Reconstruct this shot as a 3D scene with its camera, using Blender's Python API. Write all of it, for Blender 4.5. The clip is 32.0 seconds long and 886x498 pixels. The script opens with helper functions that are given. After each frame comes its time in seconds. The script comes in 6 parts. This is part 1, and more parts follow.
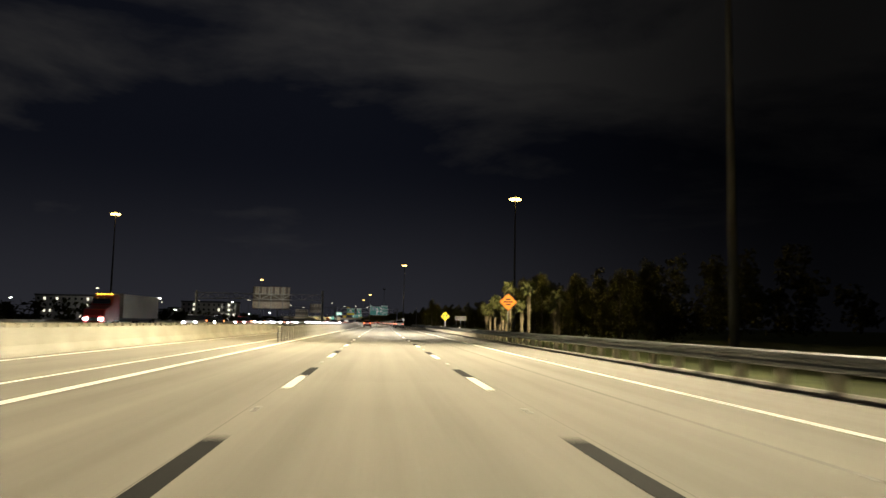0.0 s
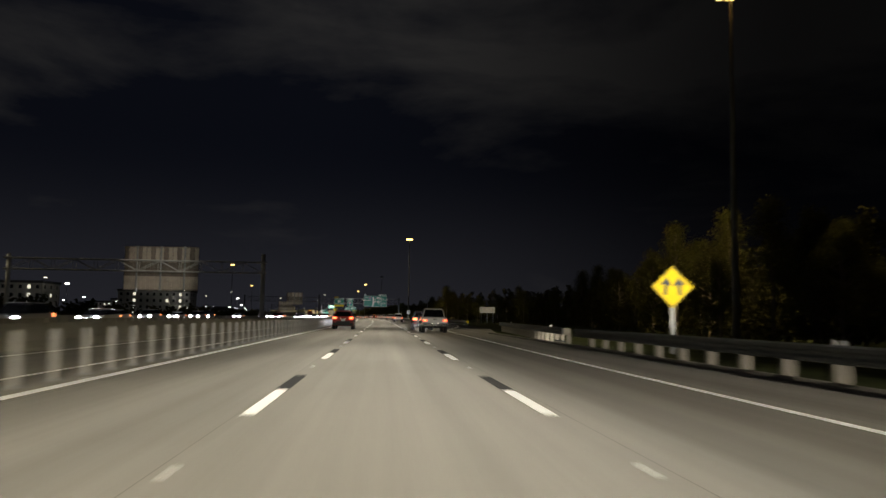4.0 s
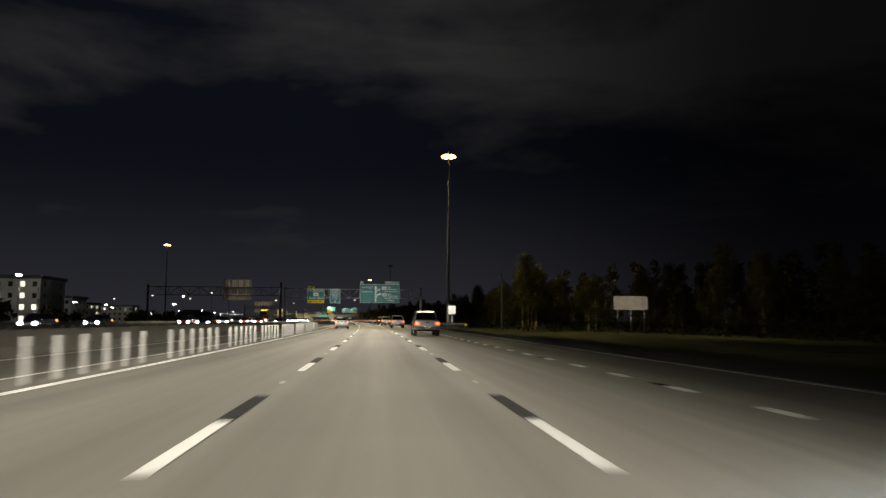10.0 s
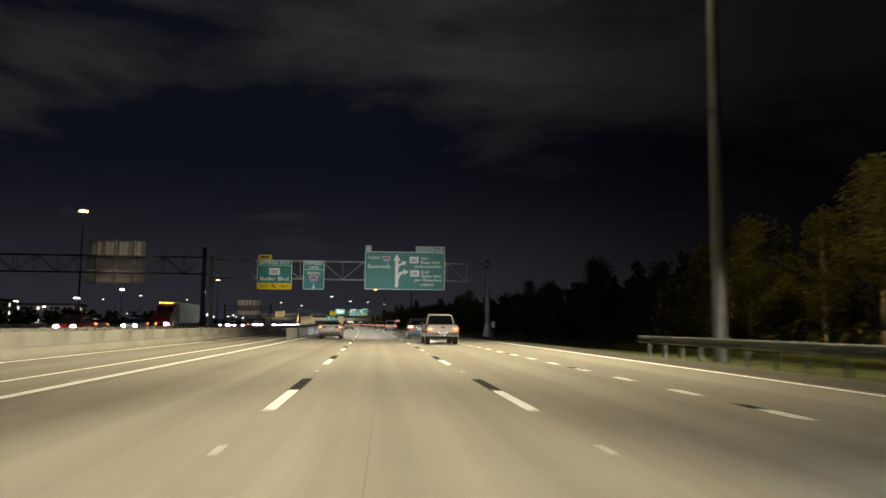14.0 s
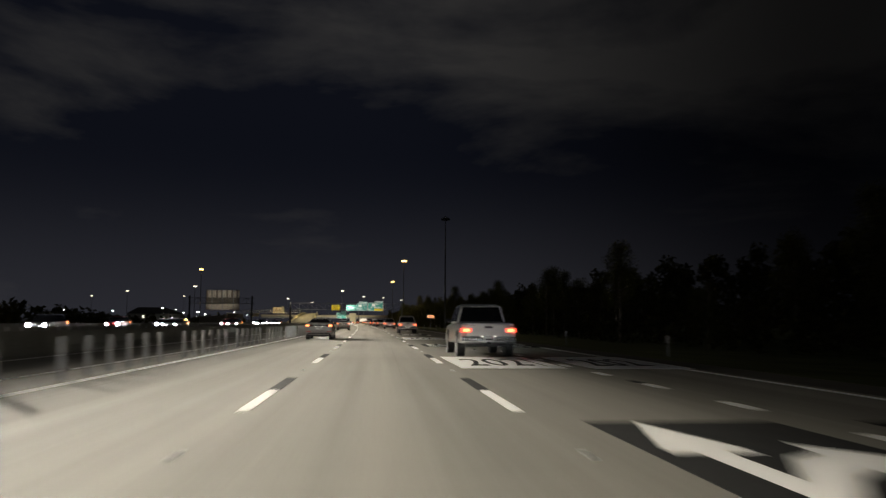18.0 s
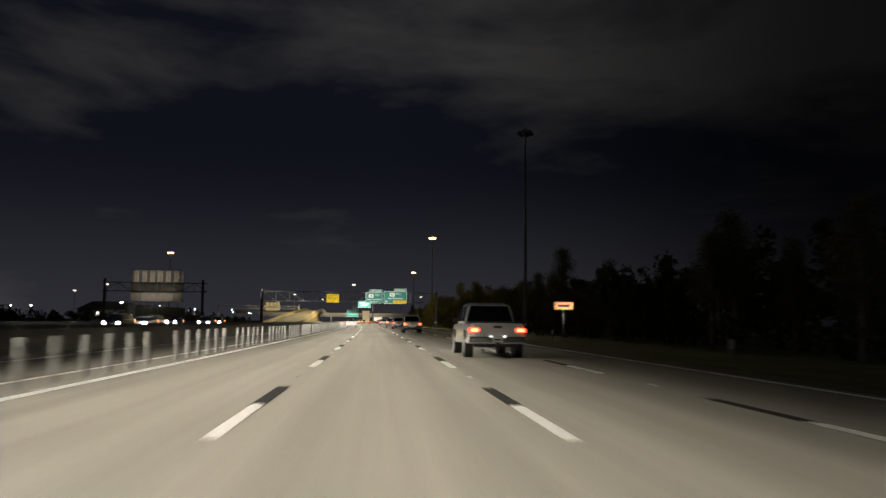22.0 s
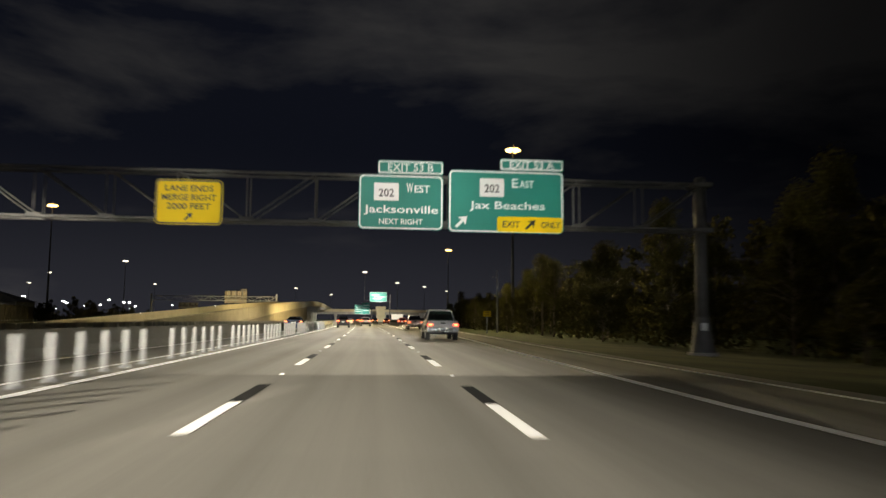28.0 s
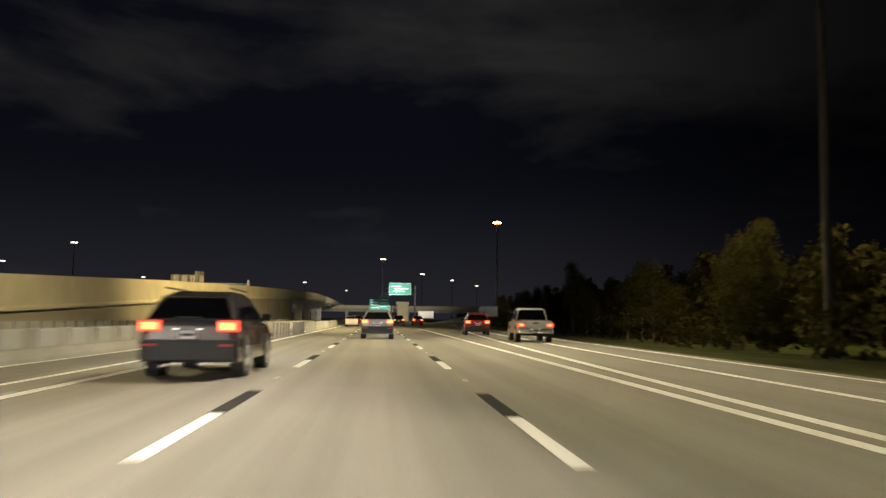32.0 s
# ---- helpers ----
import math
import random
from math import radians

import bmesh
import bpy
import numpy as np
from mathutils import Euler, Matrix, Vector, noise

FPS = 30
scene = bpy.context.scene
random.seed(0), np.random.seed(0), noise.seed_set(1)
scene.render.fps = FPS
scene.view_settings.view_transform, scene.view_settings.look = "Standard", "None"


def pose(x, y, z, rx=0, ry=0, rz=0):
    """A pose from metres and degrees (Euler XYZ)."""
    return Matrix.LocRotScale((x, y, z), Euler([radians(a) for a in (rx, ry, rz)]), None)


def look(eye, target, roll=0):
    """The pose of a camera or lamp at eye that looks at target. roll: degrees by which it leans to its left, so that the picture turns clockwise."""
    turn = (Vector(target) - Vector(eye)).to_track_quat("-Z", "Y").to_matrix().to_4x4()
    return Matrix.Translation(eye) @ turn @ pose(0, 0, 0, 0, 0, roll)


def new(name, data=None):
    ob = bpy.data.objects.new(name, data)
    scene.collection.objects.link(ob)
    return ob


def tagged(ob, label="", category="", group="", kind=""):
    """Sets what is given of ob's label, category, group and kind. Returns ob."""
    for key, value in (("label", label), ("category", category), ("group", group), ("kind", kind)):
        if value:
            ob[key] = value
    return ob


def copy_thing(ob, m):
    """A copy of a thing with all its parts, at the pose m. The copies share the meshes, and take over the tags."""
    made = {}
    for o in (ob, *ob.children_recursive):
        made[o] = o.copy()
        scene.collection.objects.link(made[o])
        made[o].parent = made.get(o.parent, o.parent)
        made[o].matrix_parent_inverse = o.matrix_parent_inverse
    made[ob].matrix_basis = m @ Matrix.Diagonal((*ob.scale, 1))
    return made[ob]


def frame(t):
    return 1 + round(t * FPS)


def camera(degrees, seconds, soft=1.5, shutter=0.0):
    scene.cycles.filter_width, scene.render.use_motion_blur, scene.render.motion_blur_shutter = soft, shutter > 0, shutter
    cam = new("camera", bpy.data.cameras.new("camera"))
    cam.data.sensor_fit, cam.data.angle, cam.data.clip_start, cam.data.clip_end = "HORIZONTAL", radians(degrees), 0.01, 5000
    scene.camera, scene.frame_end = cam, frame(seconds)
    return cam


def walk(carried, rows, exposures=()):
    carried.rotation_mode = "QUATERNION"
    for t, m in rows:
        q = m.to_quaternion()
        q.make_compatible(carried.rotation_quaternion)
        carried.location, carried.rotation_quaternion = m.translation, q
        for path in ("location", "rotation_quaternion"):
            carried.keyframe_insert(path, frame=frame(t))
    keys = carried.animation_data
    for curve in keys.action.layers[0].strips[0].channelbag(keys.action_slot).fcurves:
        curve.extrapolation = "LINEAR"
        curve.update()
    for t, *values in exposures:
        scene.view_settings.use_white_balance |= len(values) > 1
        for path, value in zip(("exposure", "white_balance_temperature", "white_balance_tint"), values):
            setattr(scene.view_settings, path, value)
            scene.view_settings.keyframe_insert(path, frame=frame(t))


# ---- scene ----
import collections

cam = camera(59.85, 32.0, shutter=0.6)
PATH = [
    (0.0, (-0.205, 7.206, 1.186), (4.298, 56.767, 6.022), 1.09),
    (0.5, (-0.021, 21.320, 1.186), (4.520, 70.884, 5.961), 1.10),
    (1.0, (0.148, 35.592, 1.186), (4.702, 85.162, 5.883), 1.08),
    (1.5, (0.312, 50.174, 1.186), (4.878, 99.746, 5.854), 1.02),
    (2.0, (0.467, 64.710, 1.186), (5.024, 114.289, 5.794), 1.12),
    (2.5, (0.603, 78.899, 1.186), (5.190, 128.477, 5.766), 1.14),
    (3.0, (0.739, 93.033, 1.186), (5.398, 142.611, 5.689), 1.09),
    (3.5, (0.894, 107.268, 1.186), (5.575, 156.851, 5.613), 0.96),
    (4.0, (1.053, 121.535, 1.186), (5.783, 171.115, 5.603), 0.81),
    (4.5, (1.255, 135.810, 1.186), (6.018, 185.390, 5.562), 0.90),
    (6.5, (2.183, 193.102, 1.186), (7.312, 242.645, 5.567), 0.80),
    (7.0, (2.374, 207.506, 1.186), (7.575, 257.037, 5.621), 0.73),
    (7.5, (2.763, 221.900, 1.186), (7.956, 271.433, 5.603), 0.65),
    (8.0, (3.101, 236.457, 1.186), (8.243, 285.994, 5.618), 0.53),
    (8.5, (3.380, 251.333, 1.186), (8.286, 300.889, 5.669), 0.41),
    (9.0, (3.620, 266.236, 1.186), (8.255, 315.812, 5.742), 0.37),
    (9.5, (3.779, 280.860, 1.186), (8.213, 330.456, 5.725), 0.30),
    (10.0, (3.896, 295.525, 1.186), (8.100, 345.135, 5.792), 0.23),
    (10.5, (3.869, 310.515, 1.186), (7.917, 360.130, 5.871), 0.22),
    (11.0, (3.798, 325.688, 1.186), (7.715, 375.316, 5.836), 0.26),
    (11.5, (3.716, 340.809, 1.186), (7.516, 390.433, 5.979), 0.26),
    (12.0, (3.607, 355.739, 1.186), (7.329, 405.373, 5.944), 0.31),
    (12.5, (3.453, 370.379, 1.186), (7.023, 420.009, 6.097), 0.36),
    (13.0, (3.258, 384.672, 1.186), (6.741, 434.302, 6.165), 0.50),
    (13.5, (2.991, 398.766, 1.186), (6.366, 448.405, 6.143), 0.58),
    (14.0, (2.712, 412.722, 1.186), (5.971, 462.374, 6.089), 0.52),
    (14.5, (2.456, 426.660, 1.186), (5.589, 476.316, 6.133), 0.43),
    (16.5, (1.125, 481.539, 1.186), (3.858, 531.230, 6.021), 0.27),
    (17.0, (0.741, 495.332, 1.186), (3.362, 545.036, 5.939), 0.28),
    (17.5, (0.281, 508.991, 1.186), (2.709, 558.701, 5.976), 0.36),
    (18.0, (-0.157, 522.872, 1.186), (2.086, 572.595, 5.940), 0.33),
    (18.5, (-0.725, 537.204, 1.186), (1.361, 586.929, 5.988), 0.40),
    (19.0, (-1.344, 551.576, 1.186), (0.538, 601.317, 5.907), 0.51),
    (19.5, (-2.015, 565.575, 1.186), (-0.344, 615.327, 5.872), 0.52),
    (20.0, (-2.712, 579.425, 1.186), (-1.176, 629.180, 5.880), 0.51),
    (20.5, (-3.443, 593.349, 1.186), (-2.017, 643.107, 5.882), 0.49),
    (21.0, (-4.191, 607.295, 1.186), (-2.860, 657.053, 5.913), 0.51),
    (21.5, (-4.978, 621.224, 1.186), (-3.742, 670.984, 5.918), 0.50),
    (22.0, (-5.782, 635.128, 1.186), (-4.571, 684.890, 5.898), 0.55),
    (22.5, (-6.533, 649.005, 1.186), (-5.415, 698.769, 5.909), 0.54),
    (23.0, (-7.331, 662.809, 1.186), (-6.374, 712.574, 5.927), 0.57),
    (23.5, (-8.225, 676.581, 1.186), (-7.334, 726.349, 5.909), 0.57),
    (24.0, (-9.106, 690.385, 1.186), (-8.252, 740.151, 5.939), 0.63),
    (24.5, (-10.023, 704.153, 1.186), (-9.191, 753.920, 5.933), 0.66),
    (25.0, (-10.956, 717.831, 1.186), (-10.226, 767.600, 5.934), 0.75),
    (25.5, (-11.848, 731.303, 1.186), (-11.207, 781.072, 5.944), 0.68),
    (27.5, (-15.463, 781.298, 1.186), (-15.165, 831.076, 5.885), 0.65),
    (28.0, (-16.430, 793.563, 1.186), (-16.278, 843.348, 5.815), 0.58),
    (28.5, (-17.391, 805.610, 1.186), (-17.443, 855.396, 5.805), 0.58),
    (29.0, (-18.309, 817.727, 1.186), (-18.561, 867.514, 5.788), 0.53),
    (29.5, (-19.400, 829.958, 1.186), (-19.838, 879.742, 5.807), 0.65),
    (30.0, (-20.517, 842.305, 1.186), (-21.187, 892.089, 5.780), 0.60),
    (30.5, (-21.770, 854.789, 1.186), (-22.615, 904.575, 5.729), 0.59),
    (31.0, (-23.024, 867.378, 1.186), (-23.979, 917.158, 5.765), 0.61),
    (31.5, (-24.277, 880.031, 1.186), (-25.276, 929.814, 5.727), 0.64),
    (32.0, (-25.530, 892.716, 1.186), (-26.600, 942.498, 5.728), 0.66),
]
EXPOSURES = [(0, 0.6), (1.0, -0.2), (2.0, -0.05), (3.0, 0.0), (4.5, 0.25), (7.0, 0.5), (10.0, 0.55), (12.0, 0.4), (14.0, 0.7), (16.5, 0.7), (18.0, 0.65), (20.0, 0.8), (25.0, 0.95), (28.0, 0.7), (31.0, 0.4), (32.0, 0.25)]
SKY = 1.5
LAMP_GLOW = 6.0
HEAD_GLOW = 80.0
TAIL_GLOW = 3.0
POOL = 50000.0
BEAM = 230000.0
CARBEAM = 2500.0
SIGN = 1.0
STREET = 550.0
walk(cam, [(t, look(eye, target, roll)) for t, eye, target, roll in PATH], EXPOSURES)

# ---- the line of the road: slope of its centre (mm per m) every 75 m ----
KNOT_Y = [-50 + 75 * i for i in range(20)]
KNOT_SLOPE = [3.2, 8.3, 14.0, 19.0, 13.9, -1.3, -16.1, -30.0, -44.8, -56.9, -66.2, -78.6, -94.5, -103.5, -108.2, -110.7, -111.9, -112.6, -113.0, -113.3]
_u = np.arange(-400.0, 3000.0, 2.0)
_sl = np.interp(_u, KNOT_Y, KNOT_SLOPE) / 1000
_xc = np.concatenate([[0], np.cumsum(_sl[1:] + _sl[:-1])])
_xc -= np.interp(0, _u, _xc)


def centre(y):
    return float(np.interp(y, _u, _xc))


def R(off, y, z=0.0):
    """A place off metres to the right of the lane's middle, y metres along."""
    return Vector((off + centre(y), y, z))


def heading(y):
    return -math.degrees(math.atan(float(np.interp(y, _u, _sl))))


def at_road(off, y, z=0.0, turn=0.0):
    v = R(off, y, z)
    return pose(v.x, v.y, v.z, 0, 0, heading(y) + turn)


# ---- night sky: thin clouds lit from the town below, dark gaps between ----
world = bpy.data.worlds.new("night_sky")
world.use_nodes = True
scene.world = world
wt = world.node_tree
wt.nodes.clear()
w_out = wt.nodes.new("ShaderNodeOutputWorld")
w_bg = wt.nodes.new("ShaderNodeBackground")
w_tc = wt.nodes.new("ShaderNodeTexCoord")
w_map = wt.nodes.new("ShaderNodeMapping")
w_map.inputs["Scale"].default_value = (1.6, 1.6, 5.5)
w_map.inputs["Location"].default_value = (0.35, 0.1, 0.2)
w_n = wt.nodes.new("ShaderNodeTexNoise")
w_n.inputs["Scale"].default_value = 1.7
w_n.inputs["Detail"].default_value = 9
w_n.inputs["Roughness"].default_value = 0.55
w_n.inputs["Distortion"].default_value = 0.25
w_r = wt.nodes.new("ShaderNodeValToRGB")
w_r.color_ramp.elements[0].position = 0.40
w_r.color_ramp.elements[0].color = (0.0017, 0.0020, 0.0034, 1)
w_r.color_ramp.elements[1].position = 0.66
w_r.color_ramp.elements[1].color = (0.0125, 0.0120, 0.0118, 1)
wt.links.new(w_tc.outputs["Generated"], w_map.inputs["Vector"])
wt.links.new(w_map.outputs["Vector"], w_n.inputs["Vector"])
w_lift = wt.nodes.new("ShaderNodeMapRange")
w_lift.interpolation_type = "SMOOTHSTEP"
w_lift.inputs["From Min"].default_value = 0.13
w_lift.inputs["From Max"].default_value = 0.34
w_lift.inputs["To Min"].default_value = -0.20
w_lift.inputs["To Max"].default_value = 0.06
w_add = wt.nodes.new("ShaderNodeMath")
w_sep = wt.nodes.new("ShaderNodeSeparateXYZ")
wt.links.new(w_tc.outputs["Generated"], w_sep.inputs[0])
wt.links.new(w_sep.outputs["Z"], w_lift.inputs["Value"])
wt.links.new(w_n.outputs["Fac"], w_add.inputs[0])
wt.links.new(w_lift.outputs[0], w_add.inputs[1])
wt.links.new(w_add.outputs[0], w_r.inputs["Fac"])
# the glow of the town fades towards the east
w_fade = wt.nodes.new("ShaderNodeMapRange")
w_fade.interpolation_type = "SMOOTHSTEP"
w_fade.inputs["From Min"].default_value = -0.10
w_fade.inputs["From Max"].default_value = 0.50
w_fade.inputs["To Min"].default_value = 1.0
w_fade.inputs["To Max"].default_value = 0.14
w_mul = wt.nodes.new("ShaderNodeVectorMath")
w_mul.operation = "SCALE"
wt.links.new(w_sep.outputs["X"], w_fade.inputs["Value"])
wt.links.new(w_r.outputs["Color"], w_mul.inputs[0])
wt.links.new(w_fade.outputs[0], w_mul.inputs["Scale"])
w_low = wt.nodes.new("ShaderNodeMapRange")
w_low.interpolation_type = "SMOOTHERSTEP"
w_low.inputs["From Min"].default_value = -0.05
w_low.inputs["From Max"].default_value = 0.24
w_low.inputs["To Min"].default_value = 1.0
w_low.inputs["To Max"].default_value = 0.0
w_side = wt.nodes.new("ShaderNodeMapRange")
w_side.interpolation_type = "SMOOTHSTEP"
w_side.inputs["From Min"].default_value = 0.05
w_side.inputs["From Max"].default_value = 0.55
w_side.inputs["To Min"].default_value = 1.0
w_side.inputs["To Max"].default_value = 0.12
w_gain = wt.nodes.new("ShaderNodeMath")
w_gain.operation = "MULTIPLY"
w_glow = wt.nodes.new("ShaderNodeVectorMath")
w_glow.operation = "SCALE"
w_glow.inputs[0].default_value = (0.0078, 0.0076, 0.0086)
w_both = wt.nodes.new("ShaderNodeVectorMath")
wt.links.new(w_sep.outputs["Z"], w_low.inputs["Value"])
wt.links.new(w_sep.outputs["X"], w_side.inputs["Value"])
wt.links.new(w_low.outputs[0], w_gain.inputs[0])
wt.links.new(w_side.outputs[0], w_gain.inputs[1])
wt.links.new(w_gain.outputs[0], w_glow.inputs["Scale"])
wt.links.new(w_mul.outputs[0], w_both.inputs[0])
wt.links.new(w_glow.outputs[0], w_both.inputs[1])
wt.links.new(w_both.outputs[0], w_bg.inputs["Color"])
w_bg.inputs["Strength"].default_value = SKY
wt.links.new(w_bg.outputs["Background"], w_out.inputs["Surface"])

# ---- materials ----


def mat(name, color, rough=0.7, metal=0.0, var=0.15, scale=3.0, fine=40.0, bump=0.0, emit=0.0, stretch=(1, 1, 1), coat=0.0, island=0.0, spec=0.5):
    m = bpy.data.materials.new(name)
    m.use_nodes = True
    nt = m.node_tree
    b = nt.nodes["Principled BSDF"]
    b.inputs["Roughness"].default_value = rough
    b.inputs["Metallic"].default_value = metal
    b.inputs["Coat Weight"].default_value = coat
    b.inputs["Specular IOR Level"].default_value = spec
    c = (*color, 1)
    if emit > 0:
        b.inputs["Base Color"].default_value = c
        b.inputs["Emission Color"].default_value = c
        b.inputs["Emission Strength"].default_value = emit
        return m
    tc = nt.nodes.new("ShaderNodeTexCoord")
    mp = nt.nodes.new("ShaderNodeMapping")
    mp.inputs["Scale"].default_value = stretch
    nt.links.new(tc.outputs["Object"], mp.inputs["Vector"])
    n1 = nt.nodes.new("ShaderNodeTexNoise")
    n1.inputs["Scale"].default_value = scale
    n1.inputs["Detail"].default_value = 6
    n2 = nt.nodes.new("ShaderNodeTexNoise")
    n2.inputs["Scale"].default_value = fine
    n2.inputs["Detail"].default_value = 3
    nt.links.new(mp.outputs["Vector"], n1.inputs["Vector"])
    nt.links.new(mp.outputs["Vector"], n2.inputs["Vector"])
    add = nt.nodes.new("ShaderNodeMath")
    add.operation = "MULTIPLY_ADD"
    add.inputs[1].default_value = 0.45
    nt.links.new(n2.outputs["Fac"], add.inputs[0])
    nt.links.new(n1.outputs["Fac"], add.inputs[2])
    rg = nt.nodes.new("ShaderNodeMapRange")
    rg.inputs["From Min"].default_value = 0.45
    rg.inputs["From Max"].default_value = 1.0
    rg.inputs["To Min"].default_value = 1 - var
    rg.inputs["To Max"].default_value = 1 + var
    nt.links.new(add.outputs[0], rg.inputs["Value"])
    mx = nt.nodes.new("ShaderNodeVectorMath")
    mx.operation = "SCALE"
    mx.inputs[0].default_value = color
    last = rg.outputs[0]
    if island:
        oi = nt.nodes.new("ShaderNodeNewGeometry")
        k = nt.nodes.new("ShaderNodeMapRange")
        k.inputs["To Min"].default_value = 1 - island
        k.inputs["To Max"].default_value = 1 + island
        nt.links.new(oi.outputs["Random Per Island"], k.inputs["Value"])
        ml = nt.nodes.new("ShaderNodeMath")
        ml.operation = "MULTIPLY"
        nt.links.new(k.outputs[0], ml.inputs[0])
        nt.links.new(last, ml.inputs[1])
        last = ml.outputs[0]
    nt.links.new(last, mx.inputs["Scale"])
    nt.links.new(mx.outputs[0], b.inputs["Base Color"])
    if bump:
        bp = nt.nodes.new("ShaderNodeBump")
        bp.inputs["Strength"].default_value = bump
        bp.inputs["Distance"].default_value = 0.02
        nt.links.new(n2.outputs["Fac"], bp.inputs["Height"])
        nt.links.new(bp.outputs["Normal"], b.inputs["Normal"])
    return m


def road_material():
    """Grey-tan grooved concrete: long streaks, paler and darker wheel tracks in each lane, stains and slab-to-slab shifts."""
    m = bpy.data.materials.new("road_concrete")
    m.use_nodes = True
    nt = m.node_tree
    b = nt.nodes["Principled BSDF"]
    b.inputs["Roughness"].default_value = 0.92
    b.inputs["Specular IOR Level"].default_value = 0.2
    uv = nt.nodes.new("ShaderNodeTexCoord")
    sp = nt.nodes.new("ShaderNodeSeparateXYZ")
    nt.links.new(uv.outputs["UV"], sp.inputs[0])

    def noise_of(sx, sy, scale, detail=5):
        mp = nt.nodes.new("ShaderNodeMapping")
        mp.inputs["Scale"].default_value = (sx, sy, 1)
        nt.links.new(uv.outputs["UV"], mp.inputs["Vector"])
        n = nt.nodes.new("ShaderNodeTexNoise")
        n.inputs["Scale"].default_value = scale
        n.inputs["Detail"].default_value = detail
        nt.links.new(mp.outputs[0], n.inputs["Vector"])
        return n.outputs["Fac"]

    def math_of(op, a, c, d=None):
        n = nt.nodes.new("ShaderNodeMath")
        n.operation = op
        for i, v in enumerate((a, c, d)):
            if v is None:
                continue
            if isinstance(v, (int, float)):
                n.inputs[i].default_value = v
            else:
                nt.links.new(v, n.inputs[i])
        return n.outputs[0]
    streak = noise_of(1.3, 0.02, 1.0)
    blot = noise_of(0.25, 0.06, 1.0)
    grain = noise_of(30, 30, 1.0, 3)
    track = math_of("COSINE", math_of("MULTIPLY", sp.outputs[0], 2 * math.pi / 1.83), 0)
    slab = nt.nodes.new("ShaderNodeTexWhiteNoise")
    slab.noise_dimensions = "2D"
    cell = nt.nodes.new("ShaderNodeCombineXYZ")
    nt.links.new(math_of("FLOOR", math_of("DIVIDE", math_of("ADD", sp.outputs[0], 1.83), 3.66), 0), cell.inputs[0])
    nt.links.new(math_of("FLOOR", math_of("DIVIDE", sp.outputs[1], 4.6), 0), cell.inputs[1])
    nt.links.new(cell.outputs[0], slab.inputs["Vector"])
    f = math_of("MULTIPLY_ADD", streak, 0.75, 0.38)
    f = math_of("MULTIPLY_ADD", blot, 0.5, math_of("ADD", f, -0.02))
    f = math_of("MULTIPLY_ADD", track, 0.05, f)
    f = math_of("MULTIPLY_ADD", slab.outputs["Value"], 0.05, f)
    f = math_of("MULTIPLY_ADD", grain, 0.30, math_of("ADD", f, -0.17))
    mx = nt.nodes.new("ShaderNodeVectorMath")
    mx.operation = "SCALE"
    mx.inputs[0].default_value = (0.30, 0.282, 0.245)
    nt.links.new(f, mx.inputs["Scale"])
    nt.links.new(mx.outputs[0], b.inputs["Base Color"])
    bp = nt.nodes.new("ShaderNodeBump")
    bp.inputs["Strength"].default_value = 0.12
    bp.inputs["Distance"].default_value = 0.01
    nt.links.new(grain, bp.inputs["Height"])
    nt.links.new(bp.outputs["Normal"], b.inputs["Normal"])
    return m


M_ROAD = road_material()
M_SHOULDER = mat("shoulder_dark", (0.085, 0.078, 0.066), 0.92, var=0.25, scale=0.6, fine=18, bump=0.3, spec=0.2)
M_GRASS = mat("grass", (0.075, 0.085, 0.03), 0.98, var=0.5, scale=0.25, fine=6, bump=0.6, spec=0.1)
M_PAINT = mat("white_paint", (0.74, 0.73, 0.70), 0.85, var=0.16, scale=1.5, fine=30, spec=0.2)
# two summed tilted lobes brighten the paint, standing for headlight returned by its beads
_pt = M_PAINT.node_tree
_one = _pt.nodes["Principled BSDF"]
_sum = _pt.nodes.new("ShaderNodeAddShader")
for k, side in enumerate((-0.8, 0.8)):
    lobe = _pt.nodes.new("ShaderNodeBsdfDiffuse")
    bead = _pt.nodes.new("ShaderNodeCombineXYZ")
    bead.inputs["Y"].default_value, bead.inputs["Z"].default_value = side, 0.60
    _pt.links.new(_one.inputs["Base Color"].links[0].from_socket, lobe.inputs["Color"])
    _pt.links.new(bead.outputs[0], lobe.inputs["Normal"])
    _pt.links.new(lobe.outputs[0], _sum.inputs[k])
_pt.links.new(_sum.outputs[0], _pt.nodes["Material Output"].inputs["Surface"])
M_BLACK = mat("black_contrast_paint", (0.03, 0.03, 0.03), 0.95, var=0.3, scale=2, fine=25, spec=0.1)
M_JOINT = mat("joint_tar", (0.17, 0.158, 0.135), 0.8, var=0.3)
M_CONC = mat("barrier_concrete", (0.30, 0.287, 0.25), 0.9, var=0.25, scale=0.5, fine=12, bump=0.25, spec=0.2)
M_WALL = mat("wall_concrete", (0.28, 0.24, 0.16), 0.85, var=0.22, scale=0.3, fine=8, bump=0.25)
# the sodium lamps' yellow on the parapets is put into this colour
M_COPING = mat("yellow_lit_concrete", (0.46, 0.40, 0.25), 0.8, var=0.15, scale=0.4, fine=10)
M_POST = mat("white_plastic", (0.34, 0.335, 0.315), 0.55, var=0.18, scale=4)
M_GALV = mat("galvanised_steel", (0.30, 0.30, 0.29), 0.55, 0.3, var=0.2, scale=2)
M_DARKSTEEL = mat("weathered_steel", (0.16, 0.17, 0.17), 0.5, 0.6, var=0.25, scale=2)
M_MAST = mat("mast_steel", (0.085, 0.080, 0.070), 0.6, 0.2, var=0.25, scale=1.5)
